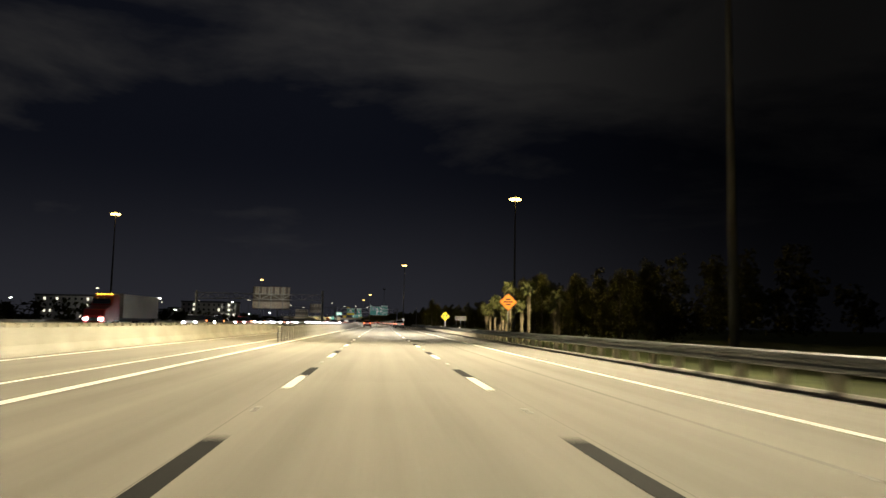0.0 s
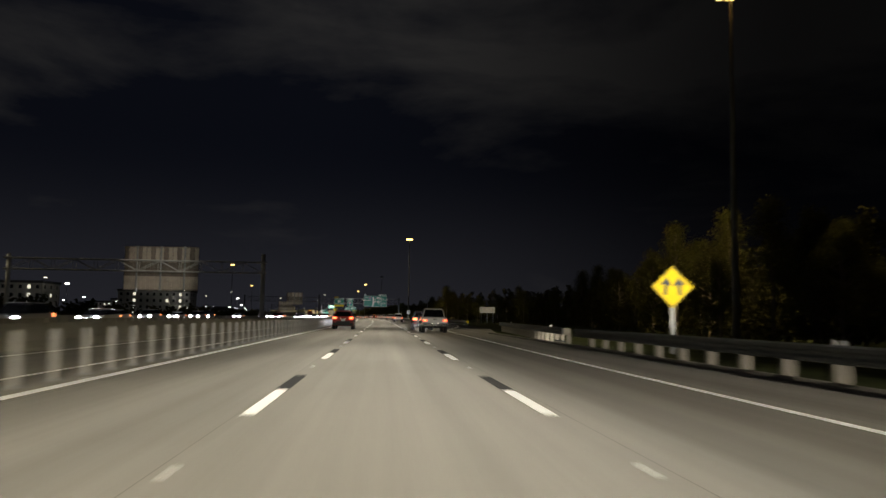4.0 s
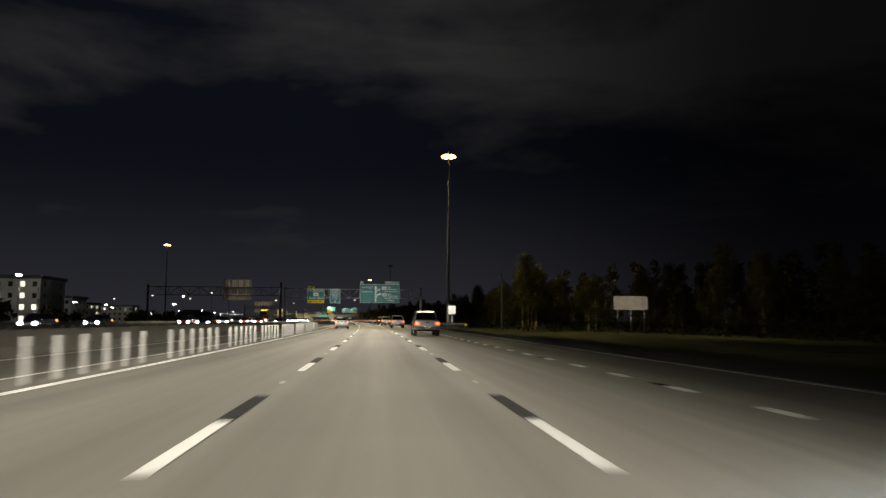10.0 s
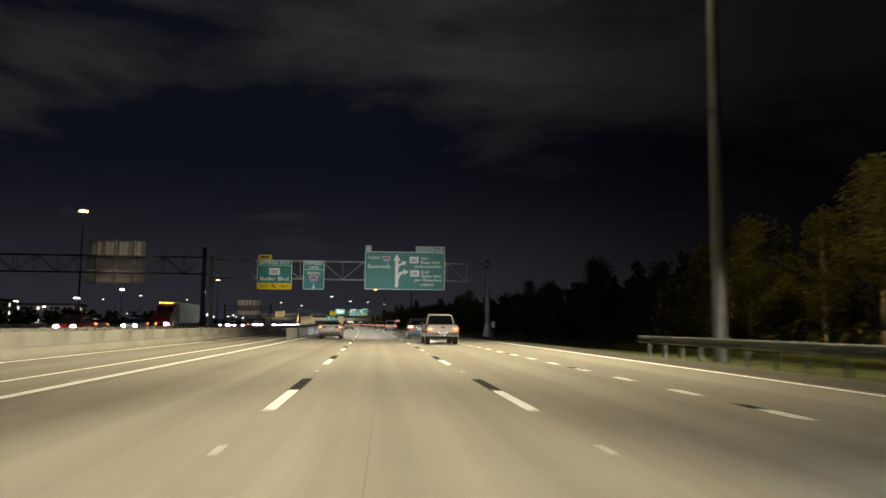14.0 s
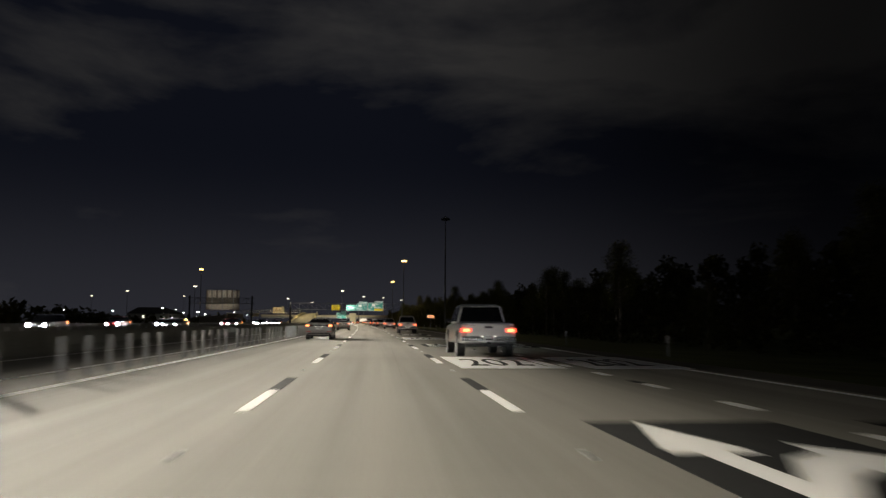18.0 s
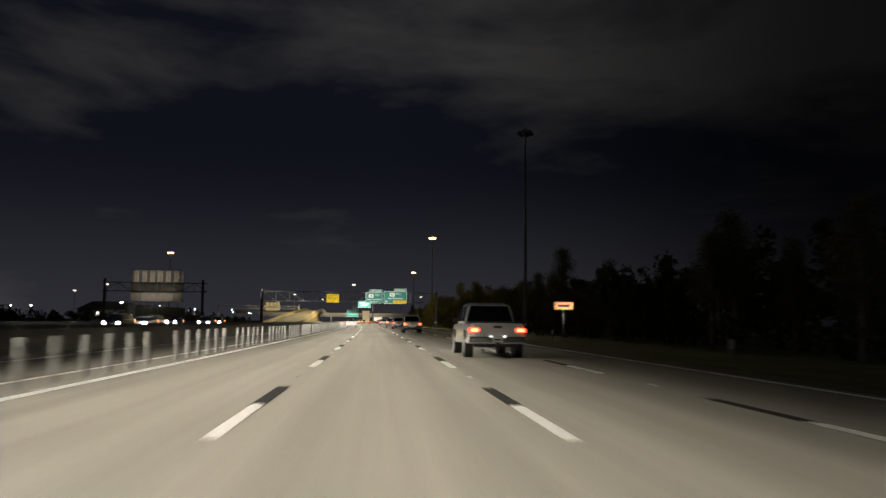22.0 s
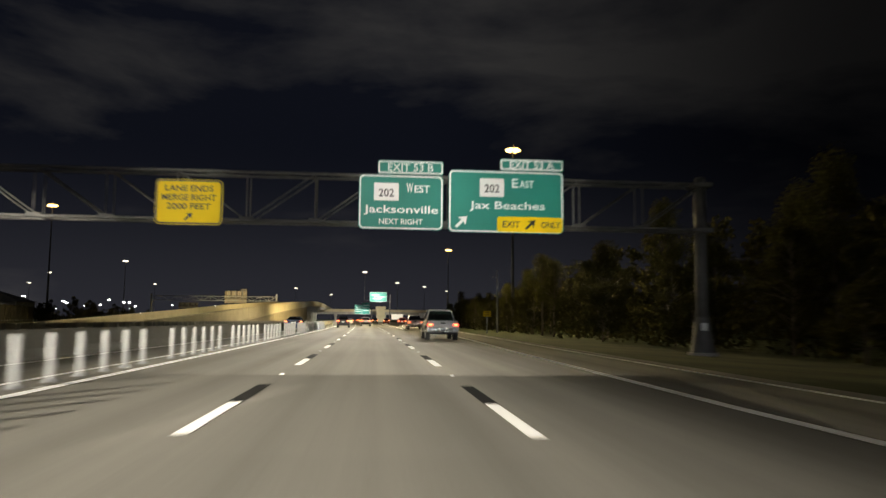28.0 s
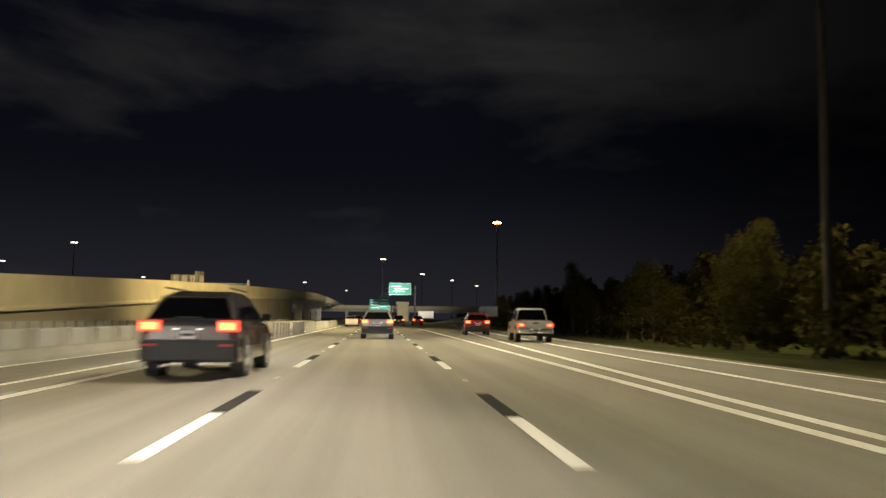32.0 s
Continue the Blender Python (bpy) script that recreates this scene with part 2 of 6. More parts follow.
# gantries beyond the lamplight: their darkness is put into these two steel colours
M_GANTRY2 = mat("dim_gantry_steel", (0.085, 0.082, 0.075), 0.6, 0.2, var=0.3, scale=2)
M_GANTRY = mat("unlit_gantry_steel", (0.065, 0.062, 0.055), 0.65, 0.2, var=0.3, scale=2)
M_WOOD = mat("grey_timber", (0.40, 0.36, 0.30), 0.85, var=0.25, scale=3, bump=0.3)
M_GREEN = mat("sign_green", (0.006, 0.200, 0.155), 0.45, var=0.05, scale=1)
M_YELLOW = mat("sign_yellow", (0.82, 0.58, 0.006), 0.55, var=0.05, scale=1, spec=0.12)
M_ORANGE = mat("sign_orange", (0.90, 0.26, 0.03), 0.45, var=0.06, scale=1)
M_WHITE = mat("sign_white", (0.82, 0.82, 0.80), 0.45, var=0.03)
M_FAINT = mat("pale_grey_lettering", (0.50, 0.50, 0.49), 0.5, var=0.05)
M_SBLACK = mat("sign_black", (0.02, 0.02, 0.02), 0.5, var=0.1)
M_BLUE = mat("shield_blue", (0.03, 0.09, 0.40), 0.45, var=0.05)
M_RED = mat("shield_red", (0.55, 0.03, 0.04), 0.45, var=0.05)
M_BACK = mat("sign_back_aluminium", (0.27, 0.235, 0.19), 0.5, 0.35, var=0.25, scale=0.8, fine=6)
# brown stain streaks, and the middle band's shade put into the colour
M_BACK2 = mat("sign_back_stain_and_shade", (0.10, 0.082, 0.062), 0.6, 0.2, var=0.4, scale=0.7, fine=5, stretch=(1, 1, 0.25))
M_BARK = mat("bark", (0.13, 0.105, 0.075), 0.95, var=0.35, scale=2, fine=15, bump=0.6, spec=0.2)
M_PALMBARK = mat("palm_bark", (0.24, 0.19, 0.12), 0.95, var=0.35, scale=3, fine=18, bump=0.7, spec=0.2)
M_LEAF = mat("leaves", (0.075, 0.072, 0.020), 0.95, var=0.3, scale=0.6, fine=8, island=0.3, spec=0.05)
M_LEAF2 = mat("leaves_dark", (0.050, 0.047, 0.016), 0.95, var=0.3, scale=0.6, fine=8, island=0.4, spec=0.05)
for leaf in (M_LEAF, M_LEAF2):
    lt = leaf.node_tree
    thru = lt.nodes.new("ShaderNodeBsdfTranslucent")
    blend = lt.nodes.new("ShaderNodeMixShader")
    blend.inputs["Fac"].default_value = 0.45
    shade = lt.nodes["Principled BSDF"]
    lt.links.new(shade.inputs["Base Color"].links[0].from_socket, thru.inputs["Color"])
    lt.links.new(shade.outputs[0], blend.inputs[1])
    lt.links.new(thru.outputs[0], blend.inputs[2])
    lt.links.new(blend.outputs[0], lt.nodes["Material Output"].inputs["Surface"])
M_PALM = mat("palm_fronds", (0.115, 0.115, 0.035), 0.6, var=0.25, scale=2, island=0.35, spec=0.2)
M_LAMP = mat("sodium_lamp", (1.0, 0.62, 0.16), emit=LAMP_GLOW)
M_LAMPW = mat("white_lamp", (1.0, 0.86, 0.62), emit=LAMP_GLOW * 0.5)
M_FARLAMP = mat("far_lamp", (0.95, 0.93, 0.80), emit=14)
M_HEAD = mat("headlamp_lit", (0.85, 0.92, 1.0), emit=HEAD_GLOW)
M_TAIL = mat("tail_lamp_lit", (1.0, 0.06, 0.03), emit=TAIL_GLOW * 0.55)
M_TAILC = mat("tail_lamp_core", (1.0, 0.27, 0.09), emit=TAIL_GLOW * 0.95)
M_TAILD = mat("tail_lamp_unlit", (0.10, 0.008, 0.008), 0.2, var=0.1, coat=1.0)
M_PLATE = mat("number_plate", (0.75, 0.75, 0.72), 0.5, var=0.1)
M_PLATEL = mat("plate_lamp", (1.0, 0.95, 0.85), emit=1.5)
M_TYRE = mat("tyre_rubber", (0.018, 0.018, 0.018), 0.85, var=0.2)
M_RIM = mat("alloy_rim", (0.45, 0.45, 0.45), 0.35, 0.85, var=0.1)
M_GLASS = mat("tinted_glass", (0.012, 0.013, 0.015), 0.06, 0.0, var=0.05, coat=0.6)
M_TRIM = mat("black_trim", (0.025, 0.025, 0.026), 0.6, var=0.15)
M_CHROME = mat("chrome", (0.62, 0.62, 0.62), 0.15, 1.0, var=0.05)
M_PWHITE = mat("white_car_paint", (0.70, 0.69, 0.66), 0.3, 0.0, var=0.03, coat=1.0)
M_PPEARL = mat("pearl_car_paint", (0.38, 0.375, 0.36), 0.32, 0.1, var=0.03, coat=1.0)
M_PSILVER = mat("silver_car_paint", (0.46, 0.45, 0.44), 0.3, 0.5, var=0.03, coat=1.0)
M_PDARK = mat("charcoal_car_paint", (0.10, 0.088, 0.085), 0.25, 0.3, var=0.05, coat=1.0)
M_PRED = mat("red_car_paint", (0.33, 0.02, 0.015), 0.28, 0.2, var=0.05, coat=1.0)
M_PBLUE = mat("blue_car_paint", (0.03, 0.05, 0.13), 0.28, 0.2, var=0.05, coat=1.0)
M_TRAILER = mat("trailer_panel", (0.55, 0.48, 0.36), 0.6, var=0.12, scale=0.5)
M_FACADE = mat("facade_render", (0.42, 0.41, 0.39), 0.85, var=0.15, scale=0.3)
M_ROOF = mat("roof_dark", (0.05, 0.05, 0.055), 0.9, var=0.2)
M_WLIT = mat("lit_window", (1.0, 0.93, 0.74), emit=0.9)
M_WDARK = mat("dark_window", (0.02, 0.024, 0.03), 0.15, var=0.1)
M_AMBER = mat("amber_lamp", (1.0, 0.55, 0.05), emit=6)

# ---- mesh helpers ----


def box(bm, x0, x1, y0, y1, z0, z1, bevel=0.0):
    r = bmesh.ops.create_cube(bm, size=1.0)
    vs = r["verts"]
    for v in vs:
        v.co = Vector(((x0 + x1) / 2 + v.co.x * (x1 - x0), (y0 + y1) / 2 + v.co.y * (y1 - y0), (z0 + z1) / 2 + v.co.z * (z1 - z0)))
    if bevel:
        es = list({e for v in vs for e in v.link_edges})
        bmesh.ops.bevel(bm, geom=es, offset=bevel, segments=2, profile=0.6, affect="EDGES")
    return bm


def rod(bm, a, b, r0, r1=None, n=10):
    a, b = Vector(a), Vector(b)
    r1 = r0 if r1 is None else r1
    d = b - a
    q = d.to_track_quat("Z", "Y").to_matrix().to_4x4()
    bmesh.ops.create_cone(bm, cap_ends=True, segments=n, radius1=r0, radius2=r1, depth=d.length, matrix=Matrix.Translation((a + b) / 2) @ q)
    return bm


def mesh_of(name, bm, material, smooth=False):
    me = bpy.data.meshes.new(name)
    bm.normal_update()
    bm.to_mesh(me)
    bm.free()
    me.materials.append(material)
    if smooth:
        me.shade_smooth()
    return me


def part(name, bm, material, parent, label="", smooth=False):
    me = bm if isinstance(bm, bpy.types.Mesh) else mesh_of(name, bm, material, smooth)
    ob = new(name, me)
    ob.parent = parent
    if label:
        tagged(ob, label)
    return ob


def thing(name, m, label, category, group="", kind=""):
    ob = new(name)
    ob.matrix_basis = m
    return tagged(ob, label, category, group, kind)


def strip_mesh(name, off_a, off_b, y0, y1, z, material, step=6.0, uv=False):
    """A ribbon along the road between two offsets, which may be functions of y."""
    ys = np.linspace(y0, y1, max(2, int((y1 - y0) / step) + 1))
    fa = off_a if callable(off_a) else (lambda y: off_a)
    fb = off_b if callable(off_b) else (lambda y: off_b)
    vs, fs, us = [], [], []
    for y in ys:
        y = float(y)
        vs += [tuple(R(fa(y), y, z)), tuple(R(fb(y), y, z))]
        us += [(fa(y), y), (fb(y), y)]
    for i in range(len(ys) - 1):
        fs.append((2 * i, 2 * i + 1, 2 * i + 3, 2 * i + 2))
    me = bpy.data.meshes.new(name)
    me.from_pydata(vs, [], fs)
    if uv:
        lay = me.uv_layers.new(name="UVMap")
        for lp in me.loops:
            lay.data[lp.index].uv = us[lp.vertex_index]
    me.materials.append(material)
    return me


def extrude_along(name, profile, y0, y1, material, off=0.0, step=6.0, zf=None):
    """A closed cross-section (offset, height) swept along the road."""
    ys = np.linspace(y0, y1, max(2, int((y1 - y0) / step) + 1))
    fo = off if callable(off) else (lambda y: off)
    n = len(profile)
    vs, fs = [], []
    for y in ys:
        y = float(y)
        dz = zf(y) if zf else 0.0
        vs += [tuple(R(fo(y) + a, y, b + dz)) for a, b in profile]
    for i in range(len(ys) - 1):
        for j in range(n):
            k = (j + 1) % n
            fs.append((i * n + j, i * n + k, (i + 1) * n + k, (i + 1) * n + j))
    fs.append(tuple(range(n)))
    fs.append(tuple(range(len(vs) - 1, len(vs) - 1 - n, -1)))
    me = bpy.data.meshes.new(name)
    me.from_pydata(vs, [], fs)
    me.materials.append(material)
    return me


def text_mesh(text, height, material, width=0.0):
    cu = bpy.data.curves.new("legend", "FONT")
    cu.body = text
    cu.align_x, cu.align_y = "CENTER", "CENTER"
    cu.extrude = 0.004
    cu.resolution_u = 3
    cu.offset = 0.012
    tmp = bpy.data.objects.new("legend", cu)
    me = bpy.data.meshes.new_from_object(tmp)
    bpy.data.objects.remove(tmp)
    xs = [v.co.x for v in me.vertices]
    ys = [v.co.y for v in me.vertices]
    k = height / (max(ys) - min(ys))
    kx = width / (max(xs) - min(xs)) if width else k
    cx, cy = (max(xs) + min(xs)) / 2, (max(ys) + min(ys)) / 2
    for v in me.vertices:
        v.co = Vector(((v.co.x - cx) * kx, (v.co.y - cy) * k, v.co.z))
    me.materials.clear()
    me.materials.append(material)
    return me


def letters(me, material):
    """The letters of a line of text, each as a mesh of its own."""
    root = list(range(len(me.vertices)))

    def top(i):
        while root[i] != i:
            root[i] = root[root[i]]
            i = root[i]
        return i
    for e in me.edges:
        root[top(e.vertices[0])] = top(e.vertices[1])
    xs = collections.defaultdict(list)
    for v in me.vertices:
        xs[top(v.index)].append(v.co.x)
    rows = []
    for k, v in sorted(xs.items(), key=lambda q: min(q[1])):
        lo, hi = min(v), max(v)
        if rows and min(hi, rows[-1][1]) - max(lo, rows[-1][0]) > 0.6 * min(hi - lo, rows[-1][1] - rows[-1][0]):
            rows[-1] = (min(lo, rows[-1][0]), max(hi, rows[-1][1]), rows[-1][2] | {k})
        else:
            rows.append((lo, hi, {k}))
    for _, _, keys in rows:
        ids = [v.index for v in me.vertices if top(v.index) in keys]
        at = {q: n for n, q in enumerate(ids)}
        one = bpy.data.meshes.new("letter")
        one.from_pydata([tuple(me.vertices[q].co) for q in ids], [], [tuple(at[q] for q in f.vertices) for f in me.polygons if f.vertices[0] in at])
        one.materials.append(material)
        yield one


# ---- ground and carriageways ----


def ground_height(off):
    return float(np.interp(off, [-60, -40, 8.6, 11, 17, 30, 60], [-0.5, -0.08, -0.08, -0.14, -0.5, -0.9, -1.2]))


offs = [-3500, -1500, -600, -200, -100, -60, -40, -20, 0, 8.6, 11, 14, 17, 22, 30, 45, 60, 100, 250, 700, 1500, 3500]
gys = [-900, -300, -100] + list(range(-60, 1420, 20)) + [1600, 1900, 2300, 3200, 4600]
gv = [tuple(R(o, y, ground_height(o))) for y in gys for o in offs]
gf = [(i * len(offs) + j, i * len(offs) + j + 1, (i + 1) * len(offs) + j + 1, (i + 1) * len(offs) + j) for i in range(len(gys) - 1) for j in range(len(offs) - 1)]
gme = bpy.data.meshes.new("ground")
gme.from_pydata(gv, [], gf)
gme.materials.append(M_GRASS)
tagged(new("ground", gme), "dark grass verges and open land", "ground", kind="structure")


def right_edge(y):
    """The painted edge line of the carriageway."""
    return float(np.interp(y, [-60, 100, 145, 190, 215, 235, 262, 281, 286, 294, 320, 400, 430, 460, 508, 600, 680, 730, 810, 830, 850, 864, 875, 885, 915, 950, 1000, 1050], [5.35, 5.3, 5.1, 5.35, 9.0, 10.9, 9.9, 9.0, 8.6, 8.3, 8.2, 8.35, 8.6, 8.5, 8.05, 7.95, 8.05, 8.0, 7.9, 8.2, 8.9, 9.2, 9.5, 9.95, 10.6, 11.6, 14.0, 17.5]))


def paved_edge(y):
    return float(np.interp(y, [-60, 180, 205, 235, 270, 320, 420, 560, 730, 810, 830, 850, 885, 915, 950, 1000, 1050], [8.5, 8.5, 11.5, 12.5, 11.6, 11.0, 10.8, 9.4, 8.8, 8.6, 8.9, 9.5, 10.5, 11.2, 12.3, 14.8, 18.4]))


def left_line(y):
    return float(np.interp(y, [0, 140, 280, 430, 565, 730, 900], [-5.3, -5.4, -5.85, -6.15, -5.8, -5.35, -5.2]))


def express_right(y):
    return left_line(y) - float(np.interp(y, [0, 140, 280, 565, 730, 900], [1.45, 1.4, 1.4, 1.6, 1.05, 1.0]))


def express_left(y):
    return express_right(y) - float(np.interp(y, [740, 840], [3.3, 2.15]))


road = new("road", strip_mesh("road", -37.0, paved_edge, -300, 1900, 0.0, M_ROAD, 5.0, True))
tagged(road, "pale tan concrete motorway with worn wheel tracks", "road", kind="structure")


def line_part(name, f, y0, y1, w=0.16, z=0.006, material=None):
    me = strip_mesh(name, lambda y: f(y) - w / 2, lambda y: f(y) + w / 2, y0, y1, z, material or M_PAINT, 4.0)
    ob = new(name, me)
    ob.parent = road
    return ob


line_part("edge_line", left_line, -60, 1500, 0.2)
line_part("edge_line", express_right, -60, 1500, 0.13)
line_part("edge_line", express_left, -60, 1500, 0.13)
line_part("edge_line", right_edge, -60, 1100, 0.15)
line_part("edge_line", lambda y: 5.2, 205, 264, 0.22)
line_part("gore_line", lambda y: float(np.interp(y, [205, 220, 229, 246, 260, 268], [9.0, 7.8, 7.05, 6.4, 5.7, 5.35])), 205, 268, 0.2)
line_part("edge_line", lambda y: float(np.interp(y, [700, 805, 826, 842, 860, 872, 882, 907, 930, 970, 1050], [5.25, 5.25, 5.7, 6.3, 6.7, 6.95, 7.3, 8.0, 8.7, 10.6, 15.2])), 716, 1050, 0.2)
line_part("gore_line", lambda y: 4.9 + 0.002 * (y - 889), 889, 1060, 0.22)
line_part("gore_line", lambda y: 5.15 + 0.022 * (y - 889) + 0.0003 * (y - 889) ** 2, 889, 1050, 0.22)
# shoulder strip, darker than the carriageway
shoulder = new("hard_shoulder", strip_mesh("hard_shoulder", lambda y: right_edge(y) + 0.3, lambda y: paved_edge(y) - 0.05, 205, 800, 0.004, M_SHOULDER, 4.0, True))
tagged(shoulder, "dark hard shoulder beside the edge line", "road", kind="structure")
for o in (-19.5, -23.2, -26.9, -30.6, -34.3):
    line_part("oncoming_line", (lambda q: (lambda y: q))(o), -60, 1500, 0.14)
for o, y1 in ((-1.98, 150), (2.0, 150), (2.05, 245), (-5.15, 1000), (5.6, 1000)):
    line_part("joint", (lambda q: (lambda y: q + 0.02 * math.sin(y / 9)))(o), -60 if y1 != 245 else 200, y1, 0.011, 0.004, M_JOINT)
for o, y0, y1 in ((-0.6, 205, 245), (-0.55, 340, 372), (-0.7, 398, 432), (0.5, 540, 560)):
    line_part("joint", (lambda q, s: (lambda y: q + 0.012 * (y - s)))(o, y0), y0, y1, 0.011, 0.004, M_JOINT)

line_part("tar_seam", lambda y: 3.75 + 0.03 * math.sin(y / 7), -60, 62, 0.09, 0.004, M_JOINT)

# lane marks: white dash with a black one beyond it
PERIOD = 12.192
dash_me = mesh_of("dash", box(bmesh.new(), -0.085, 0.085, -3.05, 0, 0.0, 0.0025), M_PAINT)
black_me = mesh_of("contrast_dash", box(bmesh.new(), -0.11, 0.11, 0, 3.05, 0.0, 0.002), M_BLACK)
dot_me = mesh_of("dotted_dash", box(bmesh.new(), -0.1, 0.1, -0.95, 0, 0.0, 0.0025), M_PAINT)
dotb_me = mesh_of("contrast_dot", box(bmesh.new(), -0.1, 0.1, 0, 0.9, 0.0, 0.002), M_BLACK)
stud_me = mesh_of("road_stud", box(bmesh.new(), -0.045, 0.045, -0.045, 0.045, 0.0, 0.018, 0.008), M_WHITE)


def mark(name, me, off, y, z=0.003):
    ob = new(name, me)
    ob.parent = road
    ob.matrix_basis = at_road(off, y, z)
    return ob


for k in range(0, 86):
    for o in (-1.83, 1.83):
        mark("dash", dash_me, o, PERIOD * k)
        mark("contrast_dash", black_me, o, PERIOD * k)
        mark("road_stud", stud_me, o, PERIOD * k + 5.6)
for k in range(49, 59):
    mark("dash", dash_me, 5.17, PERIOD * k - 1.7)
    mark("contrast_dash", black_me, 5.17, PERIOD * k - 1.7)
    mark("road_stud", stud_me, 5.17, PERIOD * k + 3.9)
for i in range(-22, 71):
    y = 340.44 + 3.466 * i
    mark("dotted_dash", dot_me, 5.24, y)
    if i % 3 == 0:
        mark("contrast_dot", dotb_me, 5.24, y)
for i in range(6, 76):
    mark("road_stud", stud_me, left_line(12.192 * i) - 0.17, 12.192 * i + 2.0)
for i in range(60, 73):
    mark("road_stud", stud_me, 5.42, 12.192 * i + 4.0)
    mark("road_stud", stud_me, right_edge(12.192 * i) - 0.15, 12.192 * i + 8.0)

# painted words and route panels on the right lanes
for y, o, w in ((546.3, 3.58, 2.8), (546.3, 7.0, 2.7), (579.9, 3.5, 2.75)):
    bm = bmesh.new()
    box(bm, -w / 2, w / 2, -3.2, 3.2, 0, 0.007)
    mark("route_panel", mesh_of("route_panel", bm, M_PAINT), o, y, 0.004)
    for one in letters(text_mesh("202", 4.0, M_BLACK, w * 0.66), M_BLACK):
        mark("painted_digit", one, o - 0.1, y - 0.2, 0.014)
    bm = bmesh.new()
    box(bm, w * 0.36, w * 0.39, -2.6, 2.4, 0, 0.002)
    mark("panel_outline", mesh_of("panel_outline", bm, M_BLACK), o, y, 0.013)
for y, o, word in ((563.0, 3.7, "EAST"), (562.3, 6.9, "EAST"), (596.5, 3.75, "WEST")):
    bm = bmesh.new()
    box(bm, -1.25, 1.25, -2.0, 2.0, 0, 0.006)
    mark("word_backing", mesh_of("word_backing", bm, M_BLACK), o, y, 0.004)
    for one in letters(text_mesh(word, 3.5, M_PAINT, 1.95), M_PAINT):
        mark("painted_letter", one, o, y, 0.014)
# a through arrow that also branches to the right, in both right lanes
for o in (3.58, 7.0):
    bm = bmesh.new()
    box(bm, -1.15, 1.15, -3.4, 1.6, 0, 0.006)
    mark("arrow_backing", mesh_of("arrow_backing", bm, M_BLACK), o, 530.6, 0.004)
    bm = bmesh.new()
    for outline in (((-0.70, -3.2), (-0.42, -3.2), (-0.42, -0.6), (-0.12, -0.6), (-0.56, 1.5), (-1.0, -0.6), (-0.70, -0.6)), ((-0.42, -2.6), (-0.42, -1.9), (0.0, -1.0), (0.40, -0.75), (0.40, -0.2), (1.05, -1.1), (0.40, -2.0), (0.40, -1.5), (0.1, -1.75))):
        f = bm.faces.new([bm.verts.new((x, y, 0.006)) for x, y in outline])
        f.normal_update()
        if f.normal.z < 0:
            f.normal_flip()
    mark("painted_arrow", mesh_of("painted_arrow", bm, M_PAINT), o, 530.6, 0.008)

# ---- concrete barriers ----
JERSEY = [(-0.30, 0), (0.30, 0), (0.29, 0.08), (0.15, 0.30), (0.10, 0.83), (-0.10, 0.83), (-0.15, 0.30), (-0.29, 0.08)]


def barrier_line(y):
    return express_left(y) - float(np.interp(y, [740, 840], [0.95, 0.5]))


median = tagged(new("median_barrier", extrude_along("median_barrier", JERSEY, -60, 1030, M_CONC, barrier_line)), "long grey concrete median barrier", "barrier", kind="structure")
# raised pale patches spaced along the barrier's upper face
patch_bm = box(bmesh.new(), 0.02, 0.155, -0.62, 0.62, 0.34, 0.815, 0.02)
pale_patch = mesh_of("barrier_patch", patch_bm, M_POST)
for i in range(17):
    y = 896.3 + 2.1 * i
    p_ob = new("barrier_patch", pale_patch)
    p_ob.parent = median
    p_ob.matrix_basis = at_road(barrier_line(y), y, 0)
long_patch = mesh_of("barrier_patch", box(bmesh.new(), 0.02, 0.155, -1.1, 1.1, 0.34, 0.815, 0.02), M_POST)
for i in range(13):
    y = 425.0 + 3.7 * i
    p_ob = new("barrier_patch", long_patch)
    p_ob.parent = median
    p_ob.matrix_basis = at_road(barrier_line(y), y, 0)
tagged(new("far_median_barrier", extrude_along("far_median_barrier", JERSEY, -60, 1030, M_CONC, -18.3)), "concrete barrier along the opposite carriageway", "barrier", kind="structure")
tagged(new("outer_barrier", extrude_along("outer_barrier", JERSEY, -60, 820, M_CONC, -37.6)), "concrete barrier at the far shoulder", "barrier", kind="structure")
ob = new("barrier_end", extrude_along("barrier_end", [(-0.3, -0.3), (0.3, -0.3), (0.15, 0.72), (-0.15, 0.72)], 269, 303, M_CONC, 11.5, 3.0))
tagged(ob, "short low concrete barrier beside the merging lane", "barrier", kind="structure")

# ---- guard rails ----
WBEAM = [(0.0, 0.43), (-0.05, 0.46), (-0.05, 0.52), (-0.01, 0.57), (-0.01, 0.62), (-0.05, 0.67), (-0.05, 0.74), (0.0, 0.78), (0.02, 0.78), (-0.02, 0.74), (-0.02, 0.67), (0.02, 0.62), (0.02, 0.57), (-0.02, 0.52), (-0.02, 0.46), (0.02, 0.43)]
rail_post = mesh_of("post", box(bmesh.new(), -0.1, 0.1, -0.085, 0.085, -0.45, 0.74, 0.012), M_WOOD)
block_me = mesh_of("offset_block", box(bmesh.new(), -0.18, 0.02, -0.08, 0.08, 0.44, 0.76, 0.01), M_WOOD)


reflector_me = mesh_of("reflector", box(bmesh.new(), -0.04, 0.04, -0.015, 0.015, 0.78, 0.87, 0.006), M_WHITE)
dark_post = mesh_of("post", box(bmesh.new(), -0.06, 0.06, -0.05, 0.05, -0.45, 0.74, 0.008), M_DARKSTEEL)
